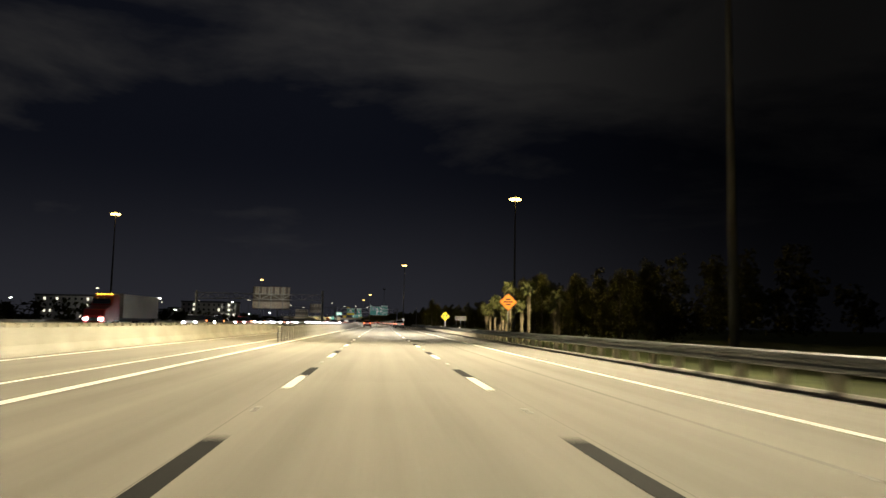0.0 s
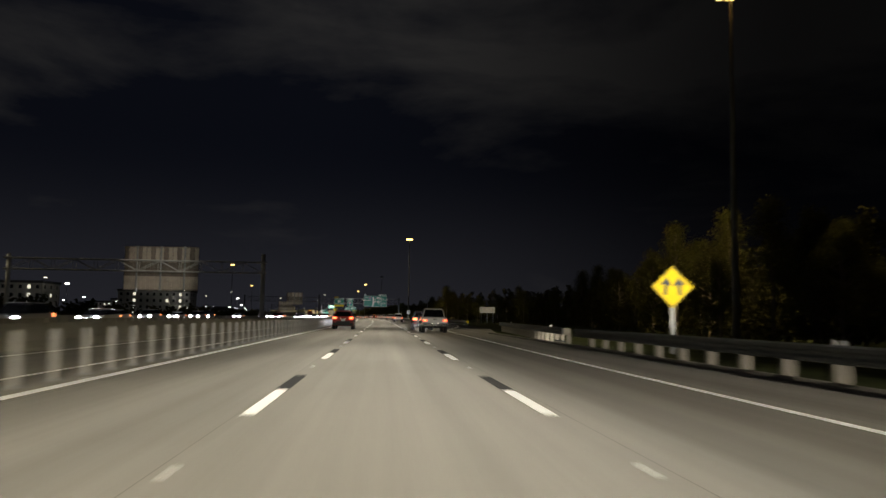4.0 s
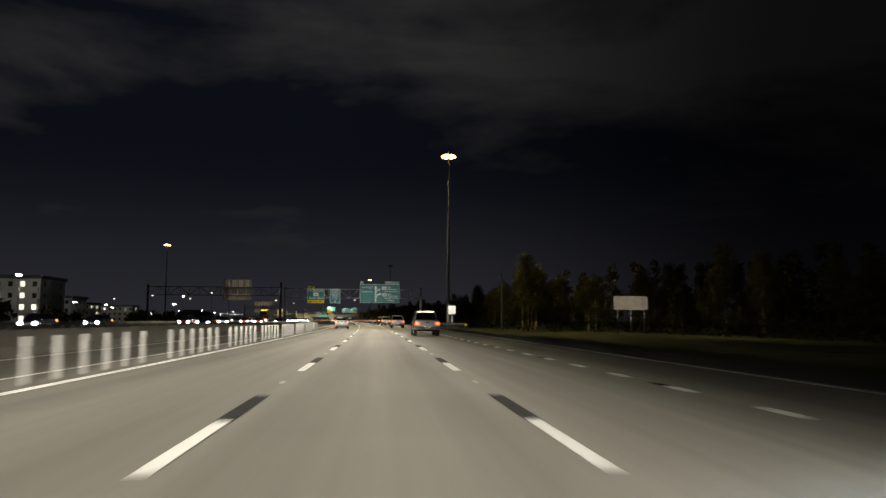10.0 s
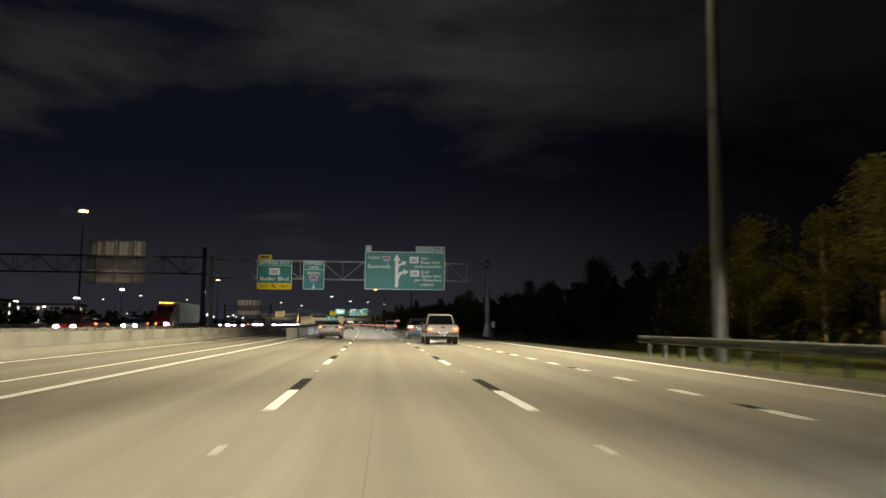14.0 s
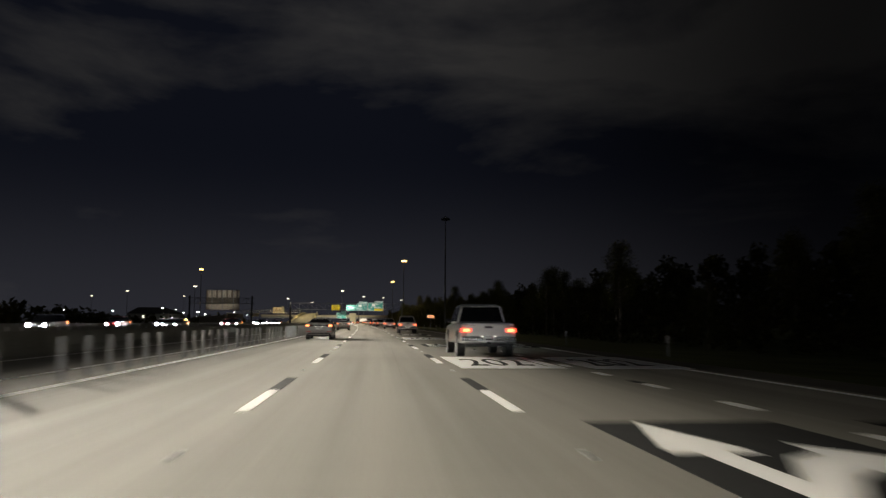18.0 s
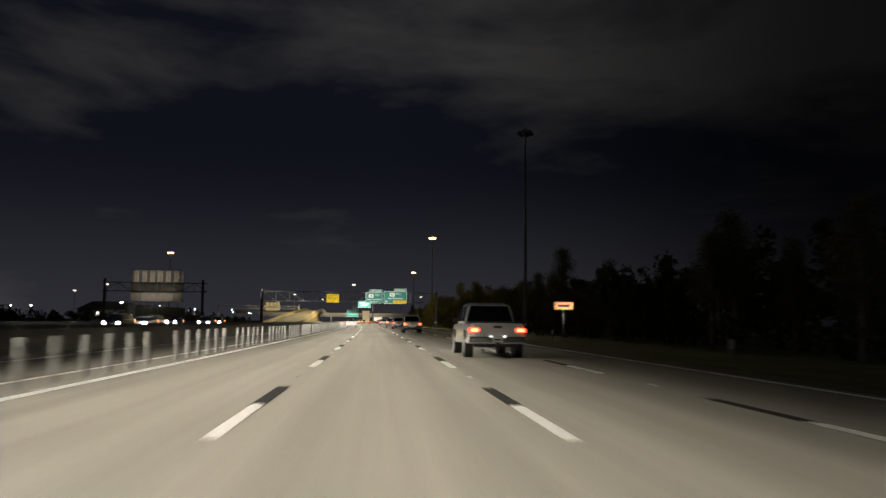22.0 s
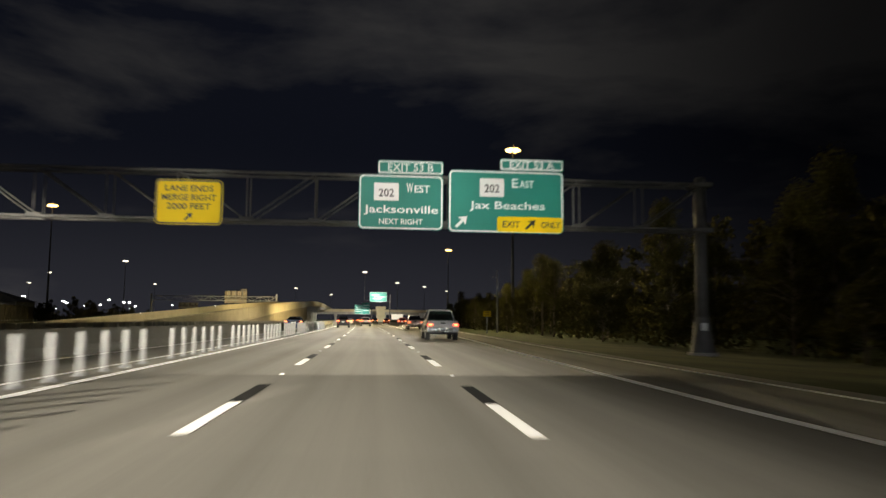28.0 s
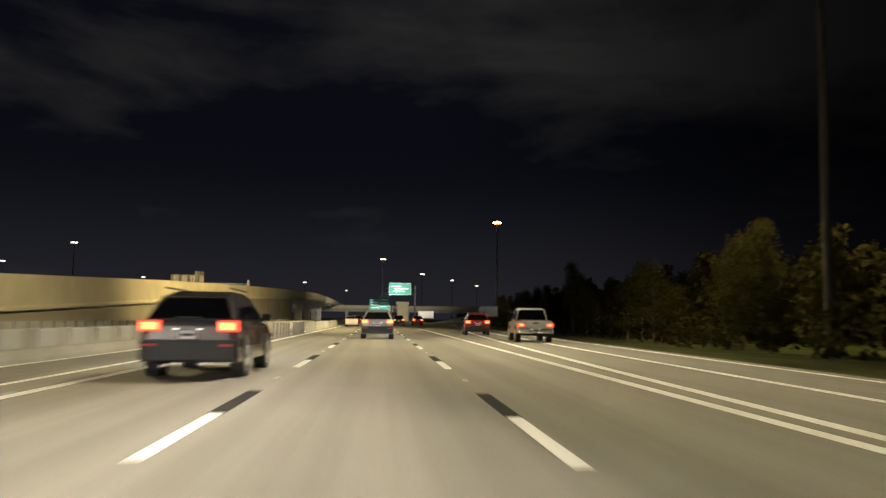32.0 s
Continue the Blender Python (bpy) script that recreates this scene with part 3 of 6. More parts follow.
dark_block = mesh_of("offset_block", box(bmesh.new(), -0.18, 0.0, -0.05, 0.05, 0.46, 0.74, 0.01), M_DARKSTEEL)


def guard_rail(off, y0, y1, label, gap=1.905, post=None, block=None):
    fo = off if callable(off) else (lambda y: off)
    ob = thing("guard_rail", Matrix(), label, "guard rail", "guard rails")
    part("rail", extrude_along("rail", WBEAM, y0, y1, M_DARKSTEEL, lambda y: fo(y) - 0.2, 3.0), M_DARKSTEEL, ob, "weathered steel beam rail")
    n = int((y1 - y0) / gap)
    for i in range(n + 1):
        y = y0 + gap * i
        p_ob = part("post", post or rail_post, M_WOOD, ob)
        p_ob.matrix_basis = at_road(fo(y) + 0.1, y, 0)
        b_ob = part("offset_block", block or block_me, M_WOOD, ob)
        b_ob.matrix_basis = at_road(fo(y), y, 0)
    bm = bmesh.new()
    box(bm, -0.25, -0.17, -0.2, 0.1, 0.45, 0.76, 0.03)
    box(bm, -0.2, -0.1, -0.2, 1.6, 0.08, 0.16)
    t_ob = part("end_terminal", bm, M_DARKSTEEL, ob, "blunt steel end terminal")
    t_ob.matrix_basis = at_road(fo(y0), y0, 0)
    y = y0 + 4
    while y < y1:
        r_ob = part("reflector", reflector_me, M_WHITE, ob, "small white reflector on the rail top")
        r_ob.matrix_basis = at_road(fo(y) - 0.2, y, 0)
        y += 24.4
    return ob


guard_rail(8.2, -40, 154, "weathered beam guard rail on pale timber posts")
guard_rail(lambda y: 8.6 + 0.08 * (y - 158), 158, 200, "guard rail curving off along the entrance ramp")
guard_rail(lambda y: 12.6 - 0.016 * (y - 237), 238, 271, "guard rail beyond the ramp mouth", 1.905, dark_post, dark_block)
guard_rail(12.4, 397, 449, "dark guard rail shielding the lamp mast", 1.905, dark_post, dark_block)
kerb = extrude_along("kerb", [(0, -0.1), (0.28, -0.1), (0.28, 0.09), (0.06, 0.1), (0, 0.05)], -60, 180, M_CONC, 7.85)
tagged(new("kerb", kerb), "low concrete kerb under the guard rail", "kerb", kind="structure")

# ---- delineator posts between the lanes and the express lane ----


def delineator(m, group):
    ob = thing("delineator_post", m, "white flexible plastic delineator post", "delineator", group)
    bm = bmesh.new()
    rod(bm, (0, 0, 0.03), (0, 0, 0.84), 0.075, 0.068, 10)
    bmesh.ops.create_uvsphere(bm, u_segments=10, v_segments=5, radius=0.068, matrix=Matrix.Translation((0, 0, 0.84)))
    part("tube", bm, M_POST, ob)
    bm = bmesh.new()
    rod(bm, (0, 0, 0), (0, 0, 0.05), 0.15, 0.12, 10)
    part("base", bm, M_GALV, ob)
    return ob


def row_post(i):
    y = 12.0 + 1.42 * i - (0.77 if i > 480 else 0.0)
    return y, at_road(left_line(y) - 0.5, y)


first = None
far_posts = []
for i in range(700):
    y, m = row_post(i)
    if y < 51 or 388 < y < 468 or 897 < y < 931:
        continue
    if y > 255 and i % 7 == 6:
        continue
    if 60 < y < 262 or 735 < y < 940:
        if first is None:
            first = delineator(m, "delineators along the express lane")
        else:
            copy_thing(first, m)
    else:
        far_posts.append(m)
bm = bmesh.new()
src = bmesh.new()
rod(src, (0, 0, 0), (0, 0, 0.86), 0.075, 0.068, 8)
one = mesh_of("one", src, M_POST)
pv, pf = [], []
ov = [v.co.copy() for v in one.vertices]
of = [tuple(f.vertices) for f in one.polygons]
for m in far_posts:
    n0 = len(pv)
    pv += [tuple(m @ v) for v in ov]
    pf += [tuple(n0 + k for k in f) for f in of]
for i in range(690):
    m = at_road(-17.2, 8 + 1.5 * i, 0)
    n0 = len(pv)
    pv += [tuple(m @ v) for v in ov]
    pf += [tuple(n0 + k for k in f) for f in of]
bm.free()
fme = bpy.data.meshes.new("delineator_rows")
fme.from_pydata(pv, [], pf)
fme.materials.append(M_POST)
tagged(new("delineator_rows", fme), "rows of white delineator posts along the median", "delineator", kind="stuff")

# ---- tall lamp masts ----
mast_h = 33.0


def mast_pole_meshes(h):
    bm = bmesh.new()
    rod(bm, (0, 0, -1.5), (0, 0, h), 0.36, 0.12, 20)
    for z in (h * 0.34, h * 0.67):
        r = 0.36 - 0.24 * (z + 1.5) / (h + 1.5)
        rod(bm, (0, 0, z), (0, 0, z + 0.5), r + 0.012, r + 0.008, 20)
    pole = mesh_of("pole", bm, M_MAST)
    bm = bmesh.new()
    bmesh.ops.create_cone(bm, cap_ends=True, segments=16, radius1=0.75, radius2=0.75, depth=1.1, matrix=Matrix.Translation((0, 0, -0.9)))
    foot = mesh_of("footing", bm, M_CONC)
    bm = bmesh.new()
    for a in range(24):
        p0, p1 = [(1.0 * math.cos(2 * math.pi * (a + q) / 24), 1.0 * math.sin(2 * math.pi * (a + q) / 24), h - 0.25) for q in (0, 1)]
        rod(bm, p0, p1, 0.05, None, 6)
    for a in range(4):
        c, s = math.cos(a * math.pi / 2), math.sin(a * math.pi / 2)
        rod(bm, (0, 0, h - 0.1), (c, s, h - 0.25), 0.04, None, 6)
    rod(bm, (0, 0, h - 0.5), (0, 0, h + 0.25), 0.3, 0.26, 12)
    ring = mesh_of("head_ring", bm, M_GALV)
    bm = bmesh.new()
    bmesh.ops.create_cone(bm, cap_ends=True, segments=14, radius1=0.42, radius2=0.2, depth=0.4, matrix=Matrix.Translation((1.0, 0, h - 0.42)))
    hood = mesh_of("lamp_hood", bm, M_DARKSTEEL)
    bm = bmesh.new()
    bmesh.ops.create_uvsphere(bm, u_segments=14, v_segments=8, radius=0.5, matrix=Matrix.Translation((1.0, 0, h - 0.7)) @ Matrix.Diagonal((1, 1, 0.62, 1)))
    return pole, foot, ring, hood, bm


mp, mf, mr, mh, mb = mast_pole_meshes(mast_h)
m_lit = mesh_of("lamp_glass", mb, M_LAMP, True)
m_litw = m_lit.copy()
m_litw.materials.clear()
m_litw.materials.append(M_LAMPW)
m_off = m_lit.copy()
m_off.materials.clear()
m_off.materials.append(M_GLASS)


def mast(off, y, z, label, glow, lamps=6, height=33.0):
    ob = thing("lamp_mast", at_road(off, y, z) @ Matrix.Diagonal((1, 1, height / mast_h, 1)), label, "lamp mast", "tall lamp masts")
    part("footing", mf, M_CONC, ob)
    part("pole", mp, M_GALV, ob)
    part("head_ring", mr, M_GALV, ob)
    for i in range(lamps):
        h_ob = part("lamp_hood", mh, M_DARKSTEEL, ob)
        h_ob.matrix_basis = pose(0, 0, 0, 0, 0, 360 * i / lamps)
        part("lamp_glass", glow, M_LAMP, h_ob, "glowing lamp glass")
    return ob


LIT = [(23.5, 57, -0.7, 33.5), (30.7, 186.5, -0.9, 32.6), (15.5, 447.5, -0.5, 35.2), (28.1, 941, -0.9, 36.0), (-78.7, 237.7, -0.5, 32.4), (-84.1, 649.5, -0.5, 35.6), (-93.3, 1022, -0.5, 35.5), (40.9, 1152, -1.0, 35.7)]
for o, y, z, h in LIT:
    mast(o, y, z, "tall galvanised high mast with a ring of lit sodium lamps", m_lit, 6, h)
mast(26.0, 766.5, -0.8, "tall galvanised high mast with its lamps out", m_off, 6, 35.5)
for o, y, h in ((-128, 1214, 33), (4.1, 1290, 33), (29.8, 1370, 30), (62, 1500, 33), (95, 1600, 33), (-215, 1330, 33), (-190, 1520, 34), (-60, 1560, 33), (-300, 1500, 33), (-30, 1750, 33), (-260, 820, 32)):
    mast(o, y, -0.5, "distant high mast with lit lamps", m_litw, 4, h)


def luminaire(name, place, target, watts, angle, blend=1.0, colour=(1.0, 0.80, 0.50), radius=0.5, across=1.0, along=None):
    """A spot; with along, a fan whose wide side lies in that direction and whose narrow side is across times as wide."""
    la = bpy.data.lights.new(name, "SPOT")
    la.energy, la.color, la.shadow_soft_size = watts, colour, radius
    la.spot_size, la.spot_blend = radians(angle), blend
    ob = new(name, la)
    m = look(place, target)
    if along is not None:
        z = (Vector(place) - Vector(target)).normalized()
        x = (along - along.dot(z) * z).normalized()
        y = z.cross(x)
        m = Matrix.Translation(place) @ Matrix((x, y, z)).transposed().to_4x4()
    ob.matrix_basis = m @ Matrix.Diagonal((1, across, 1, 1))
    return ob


# each lit ring throws a pool down towards the carriageway
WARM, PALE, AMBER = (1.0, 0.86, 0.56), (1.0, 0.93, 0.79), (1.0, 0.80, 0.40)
# flat fans are added at mast heads, mostly in place of the car's headlights
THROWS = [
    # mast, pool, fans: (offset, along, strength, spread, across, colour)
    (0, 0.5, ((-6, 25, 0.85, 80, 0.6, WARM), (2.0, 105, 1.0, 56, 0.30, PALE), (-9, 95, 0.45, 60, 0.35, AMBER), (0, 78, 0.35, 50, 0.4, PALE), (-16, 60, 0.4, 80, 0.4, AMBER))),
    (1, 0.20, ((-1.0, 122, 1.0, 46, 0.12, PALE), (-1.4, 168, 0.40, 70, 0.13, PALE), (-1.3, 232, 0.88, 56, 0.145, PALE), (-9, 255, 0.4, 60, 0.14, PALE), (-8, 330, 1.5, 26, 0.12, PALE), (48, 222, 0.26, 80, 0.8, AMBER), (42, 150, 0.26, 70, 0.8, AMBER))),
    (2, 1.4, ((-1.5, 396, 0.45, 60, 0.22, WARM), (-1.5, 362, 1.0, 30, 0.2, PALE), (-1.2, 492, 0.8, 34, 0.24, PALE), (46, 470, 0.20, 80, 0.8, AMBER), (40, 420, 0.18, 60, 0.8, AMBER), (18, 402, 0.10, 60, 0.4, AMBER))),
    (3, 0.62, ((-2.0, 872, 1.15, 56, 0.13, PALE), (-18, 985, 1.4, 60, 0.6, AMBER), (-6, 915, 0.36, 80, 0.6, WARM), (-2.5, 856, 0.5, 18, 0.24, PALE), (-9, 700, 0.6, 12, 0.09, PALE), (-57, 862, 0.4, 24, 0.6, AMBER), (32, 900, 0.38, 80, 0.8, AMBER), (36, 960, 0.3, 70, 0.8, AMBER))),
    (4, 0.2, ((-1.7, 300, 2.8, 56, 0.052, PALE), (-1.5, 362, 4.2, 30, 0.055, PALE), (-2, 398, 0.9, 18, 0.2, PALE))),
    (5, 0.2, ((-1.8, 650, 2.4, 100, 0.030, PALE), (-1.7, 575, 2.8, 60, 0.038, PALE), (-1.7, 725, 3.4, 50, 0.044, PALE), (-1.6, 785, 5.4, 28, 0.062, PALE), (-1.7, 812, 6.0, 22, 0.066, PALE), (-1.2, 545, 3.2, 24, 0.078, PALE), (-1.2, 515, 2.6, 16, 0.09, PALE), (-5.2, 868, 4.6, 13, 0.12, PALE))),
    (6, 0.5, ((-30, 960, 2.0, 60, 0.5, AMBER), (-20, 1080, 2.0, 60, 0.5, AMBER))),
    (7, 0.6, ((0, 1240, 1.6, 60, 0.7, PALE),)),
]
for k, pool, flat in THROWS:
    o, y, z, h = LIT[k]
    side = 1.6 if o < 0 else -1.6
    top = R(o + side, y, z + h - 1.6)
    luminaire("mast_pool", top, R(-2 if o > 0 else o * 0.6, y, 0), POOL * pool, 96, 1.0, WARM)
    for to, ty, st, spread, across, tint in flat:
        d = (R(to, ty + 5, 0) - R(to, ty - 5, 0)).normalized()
        luminaire("mast_fill_beam", top, R(to, ty, 6.0 if to > 25 else 0.0), BEAM * st, spread, 1.0, tint, 0.5, across, d)


# spots added at mast heads to brighten signs and palms: (mast, offset, along, height, strength, spread)
SIGN_FILLS = [(0, 11.8, 152.7, 2.6, 2.6, 3), (1, 14.4, 432, 3.0, 7.0, 1.5), (2, 4.7, 525, 9.3, 0.09, 14), (2, -11.6, 525, 8.3, 0.2, 9), (5, 1.5, 832, 7.5, 3.1, 2.2), (5, 6.8, 832, 7.6, 3.1, 2.4), (5, -9.0, 832, 6.9, 2.2, 1.7), (2, 14.2, 694, 2.62, 9.0, 0.6), (4, 12.4, 396, 0.6, 2.0, 1.2), (0, -33.4, 240, 8.0, 2.4, 4), (2, -37.0, 528, 10.0, 0.5, 6), (5, -53.5, 838, 9.6, 0.9, 5), (1, 45.8, 428.8, 4.35, 3.2, 2), (0, 13.0, 88, 3.0, 0.55, 44), (7, 2.0, 1240, 8.0, 1.4, 8), (7, 9.0, 1225, 13.5, 0.8, 8)]
for k, so, sy, sz, st, spread in SIGN_FILLS:
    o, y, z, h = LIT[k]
    luminaire("mast_fill_beam", R(o + (1.6 if o < 0 else -1.6), y, z + h - 1.6), R(so, sy, sz), BEAM * st * SIGN, spread, 0.9, PALE if spread < 20 else WARM)

# ---- overhead gantries and signs ----


def truss(ob, x0, x1, z0, z1, steel, depth=1.2, bay=3.0, low=None):
    """A box truss; with low, the diagonals of both halves run down towards that place."""
    for yy in (-depth / 2, depth / 2):
        for zz in (z0, z1):
            part("chord", rod(bmesh.new(), (x0, yy, zz), (x1, yy, zz), 0.085, None, 10), steel, ob)
    n = max(1, round((x1 - x0) / bay))
    for i in range(n):
        a, b = x0 + (x1 - x0) * i / n, x0 + (x1 - x0) * (i + 1) / n
        up = i % 2 == 0 if low is None else (a + b) / 2 > low
        for yy in (-depth / 2, depth / 2):
            part("diagonal", rod(bmesh.new(), (a, yy, z0 if up else z1), (b, yy, z1 if up else z0), 0.045, None, 8), steel, ob)
            part("upright", rod(bmesh.new(), (a, yy, z0), (a, yy, z1), 0.04, None, 8), steel, ob)
            if low is not None:
                foot = a if up else b
                part("gusset", box(bmesh.new(), foot - 0.34, foot + 0.34, yy - 0.05, yy + 0.05, z0 - 0.05, z0 + 0.17, 0.01), steel, ob)
        part("cross_brace", rod(bmesh.new(), (a, -depth / 2, z1), (b, depth / 2, z1), 0.035, None, 6), steel, ob)


def gantry(y, x0, x1, z0, z1, posts, label, steel=None, bay=3.0, low=None):
    steel = steel or M_GALV
    ob = thing("sign_gantry", at_road(0, y), label, "gantry", "sign gantries")
    truss(ob, x0, x1, z0, z1, steel, 1.2, bay, low)
    for x, top in posts:
        bm = bmesh.new()
        rod(bm, (x, 0, -0.9), (x, 0, top), 0.36, 0.30, 18)
        bmesh.ops.create_uvsphere(bm, u_segments=14, v_segments=6, radius=0.3, matrix=Matrix.Translation((x, 0, top)) @ Matrix.Diagonal((1, 1, 0.35, 1)))
        part("post", bm, steel, ob, "stout round steel post", True)
        bm = bmesh.new()
        rod(bm, (x, 0, -1.2), (x, 0, -0.35), 0.85, 0.8, 16)
        part("footing", bm, M_CONC, ob)
        part("post_flare", rod(bmesh.new(), (x, 0, -0.4), (x, 0, 1.5), 0.66, 0.36, 18), steel, ob)
        for zz in (z0, z1):
            part("bracket", box(bmesh.new(), x - 0.45, x + 0.45, -0.7, 0.7, zz - 0.12, zz + 0.12, 0.03), steel, ob)
    return ob


def rounded(w, h, r, z=0.0, n=5):
    pts = []
    for cx, cy, a0 in ((w / 2 - r, h / 2 - r, 0), (-w / 2 + r, h / 2 - r, 90), (-w / 2 + r, -h / 2 + r, 180), (w / 2 - r, -h / 2 + r, 270)):
        pts += [(cx + r * math.cos(radians(a0 + 90 * i / n)), cy + r * math.sin(radians(a0 + 90 * i / n))) for i in range(n + 1)]
    return pts


def plate(pts, depth, front):
    """A flat plate in x and z whose face looks along -y; front: y of the face."""
    bm = bmesh.new()
    a = [bm.verts.new((x, front, z)) for x, z in pts]
    b = [bm.verts.new((x, front + depth, z)) for x, z in pts]
    bm.faces.new(a[::-1])
    bm.faces.new(b)
    n = len(pts)
    for i in range(n):
        bm.faces.new((a[i], a[(i + 1) % n], b[(i + 1) % n], b[i]))
    bmesh.ops.recalc_face_normals(bm, faces=bm.faces)
    return bm


def frame_ring(pts_out, pts_in, front):
    bm = bmesh.new()
    a = [bm.verts.new((x, front, z)) for x, z in pts_out]
    b = [bm.verts.new((x, front, z)) for x, z in pts_in]
    n = len(a)
    for i in range(n):
        f = bm.faces.new((a[i], b[i], b[(i + 1) % n], a[(i + 1) % n]))
    bmesh.ops.recalc_face_normals(bm, faces=bm.faces)
    for f in bm.faces:
        if f.normal.y > 0:
            f.normal_flip()
    return bm


FACE = -0.9


def sign(y, x0, x1, z0, z1, material, border, label, name="guide_sign", category="road sign", front=FACE, radius=0.25):
    w, h = x1 - x0, z1 - z0
    ob = thing(name, at_road(0, y) @ pose((x0 + x1) / 2, front, (z0 + z1) / 2), label, category)
    part("panel", plate(rounded(w, h, radius), 0.05, 0.0), material, ob)
    bw = 0.075
    part("border", frame_ring(rounded(w - 0.06, h - 0.06, radius * 0.9), rounded(w - 0.06 - 2 * bw, h - 0.06 - 2 * bw, radius * 0.7), -0.006), border, ob)
    bm = bmesh.new()
    for k in range(max(2, int(w / 1.6))):
        x = -w / 2 + w * (k + 0.5) / max(2, int(w / 1.6))
        box(bm, x - 0.04, x + 0.04, 0.05, 0.17, -h / 2 + 0.05, h / 2 - 0.05)
    part("stiffener", bm, M_BACK, ob, "aluminium stiffeners on the back")
    return ob


def legend(ob, text, x, z, h, material, width=0.0, front=-0.012):
    """Letters on a sign's face, at x and z from its middle."""
    for one in letters(text_mesh(text, h, material, width), material):
        part("letter", one, material, ob).matrix_basis = pose(x, front, z, 90, 0, 0)


def small_caps(ob, text, x, z, h, material, width):
    """A word in capitals whose first letter stands taller."""
    first_w = width * 1.28 / (len(text) + 0.28)
    rest = width - first_w - 0.06
    legend(ob, text[0], x - width / 2 + first_w / 2, z + 0.12 * h, h * 1.24, material, first_w * 0.92)
    legend(ob, text[1:], x + width / 2 - rest / 2, z, h, material, rest)


def band(pts, half, front):
    """A flat strip of even width along a line of (x, z) points."""
    bm = bmesh.new()
    rows = []
    for i, (x, z) in enumerate(pts):
        ax, az = pts[max(0, i - 1)]
        bx, bz = pts[min(len(pts) - 1, i + 1)]
        d = Vector((bx - ax, 0, bz - az)).normalized()
        n = Vector((-d.z, 0, d.x)) * half
        rows.append([bm.verts.new(Vector((x, front, z)) + k * n) for k in (-1, 1)])
    for a, b in zip(rows, rows[1:]):
        f = bm.faces.new((a[0], b[0], b[1], a[1]))
        f.normal_update()
        if f.normal.y > 0:
            f.normal_flip()
    return bm


def patch(ob, name, x, z, w, h, material, front=-0.012, r=0.06):
    p_ob = part(name, plate(rounded(w, h, r), 0.004, front), material, ob)
    p_ob.matrix_basis = pose(x, 0, z)
    return p_ob


def route(ob, x, z, number, w=1.0, h=0.9):
    s_ob = patch(ob, "route_shield", x, z, w, h, M_WHITE)
    legend(s_ob, number, 0, -0.05, h * 0.45, M_SBLACK, w * 0.62, -0.022)


def shield(ob, x, z, number, w=1.05, h=1.0):
    pts = [(-0.5, 0.32), (-0.42, 0.46), (-0.2, 0.42), (0, 0.5), (0.2, 0.42), (0.42, 0.46), (0.5, 0.32), (0.48, 0.0), (0.3, -0.32), (0, -0.5), (-0.3, -0.32), (-0.48, 0.0)]
    s_ob = part("interstate_shield", plate([(a * w, b * h) for a, b in pts], 0.004, -0.012), M_WHITE, ob)
    s_ob.matrix_basis = pose(x, 0, z)
    part("shield_field", plate([(a * w * 0.88, b * h * 0.84 - 0.05 * h) for a, b in pts if b < 0.35], 0.003, -0.017), M_BLUE, s_ob)
    part("shield_band", plate([(-0.42 * w, 0.2 * h), (0.42 * w, 0.2 * h), (0.38 * w, 0.36 * h), (0.0, 0.42 * h), (-0.38 * w, 0.36 * h)], 0.003, -0.022), M_RED, s_ob)
    legend(s_ob, number, 0, -0.06 * h, h * 0.36, M_WHITE, w * 0.6, -0.03)


def arrow(ob, pts, material, x=0.0, z=0.0, k=1.0, turn=0.0, name="arrow"):
    a_ob = part(name, plate([(px * k, pz * k) for px, pz in pts], 0.004, -0.014), material, ob)
    a_ob.matrix_basis = pose(x, 0, z, 0, turn, 0)
    return a_ob


ARROW = [(-0.09, -0.5), (0.09, -0.5), (0.09, 0.08), (0.34, 0.02), (0, 0.5), (-0.34, 0.02), (-0.09, 0.08)]

G1, G2 = 525.5, 832.8
gantry(G1, -22.6, 17.0, 7.6, 10.2, ((-22.9, 10.6), (17.0, 10.8)), "galvanised box truss sign gantry over the carriageway")
gantry(G2, -26.58, 17.5, 6.07, 8.5, ((-26.7, 8.9), (17.5, 8.9)), "grey steel box truss sign gantry before the exit", M_GANTRY2, 3.39, -6.24)
gantry(239, -54.8, -18.2, 7.4, 9.0, ((-55.0, 9.6), (-18.2, 10.2)), "sign gantry seen from behind over the opposite lanes")
gantry(527, -62, -24.2, 8.2, 10.6, ((-62, 11.2), (-24.3, 12.0)), "sign gantry seen from behind over the opposite lanes", M_GANTRY)
gantry(837, -66, -41, 8.2, 10.4, ((-66, 11.2), (-42, 11.2)), "sign gantry seen from behind over the opposite lanes", M_GANTRY)
gantry(1085, -76.4, -31.4, 7.7, 9.3, ((-76.45, 10.0), (-31.4, 10.2)), "distant sign gantry over the far ramp")

# first gantry
s = sign(G1, -16.45, -11.5, 5.98, 10.2, M_GREEN, M_WHITE, "green express exit guide sign with a yellow strip")
legend(s, "EXPRESS EXIT", 0, 1.72, 0.42, M_WHITE, 4.2)
patch(s, "divider", 0, 1.36, 4.7, 0.06, M_WHITE)
route(s, 0, 0.5, "202", 1.5, 1.0)
legend(s, "Butler Blvd", 0, -0.55, 0.55, M_WHITE, 4.0)
b_ob = patch(s, "exit_strip", 0, -1.62, 4.85, 0.92, M_YELLOW, r=0.15)
legend(s, "EXIT", -1.4, -1.62, 0.36, M_SBLACK, 1.0, -0.03)
legend(s, "ONLY", 1.35, -1.62, 0.36, M_SBLACK, 1.15, -0.03)
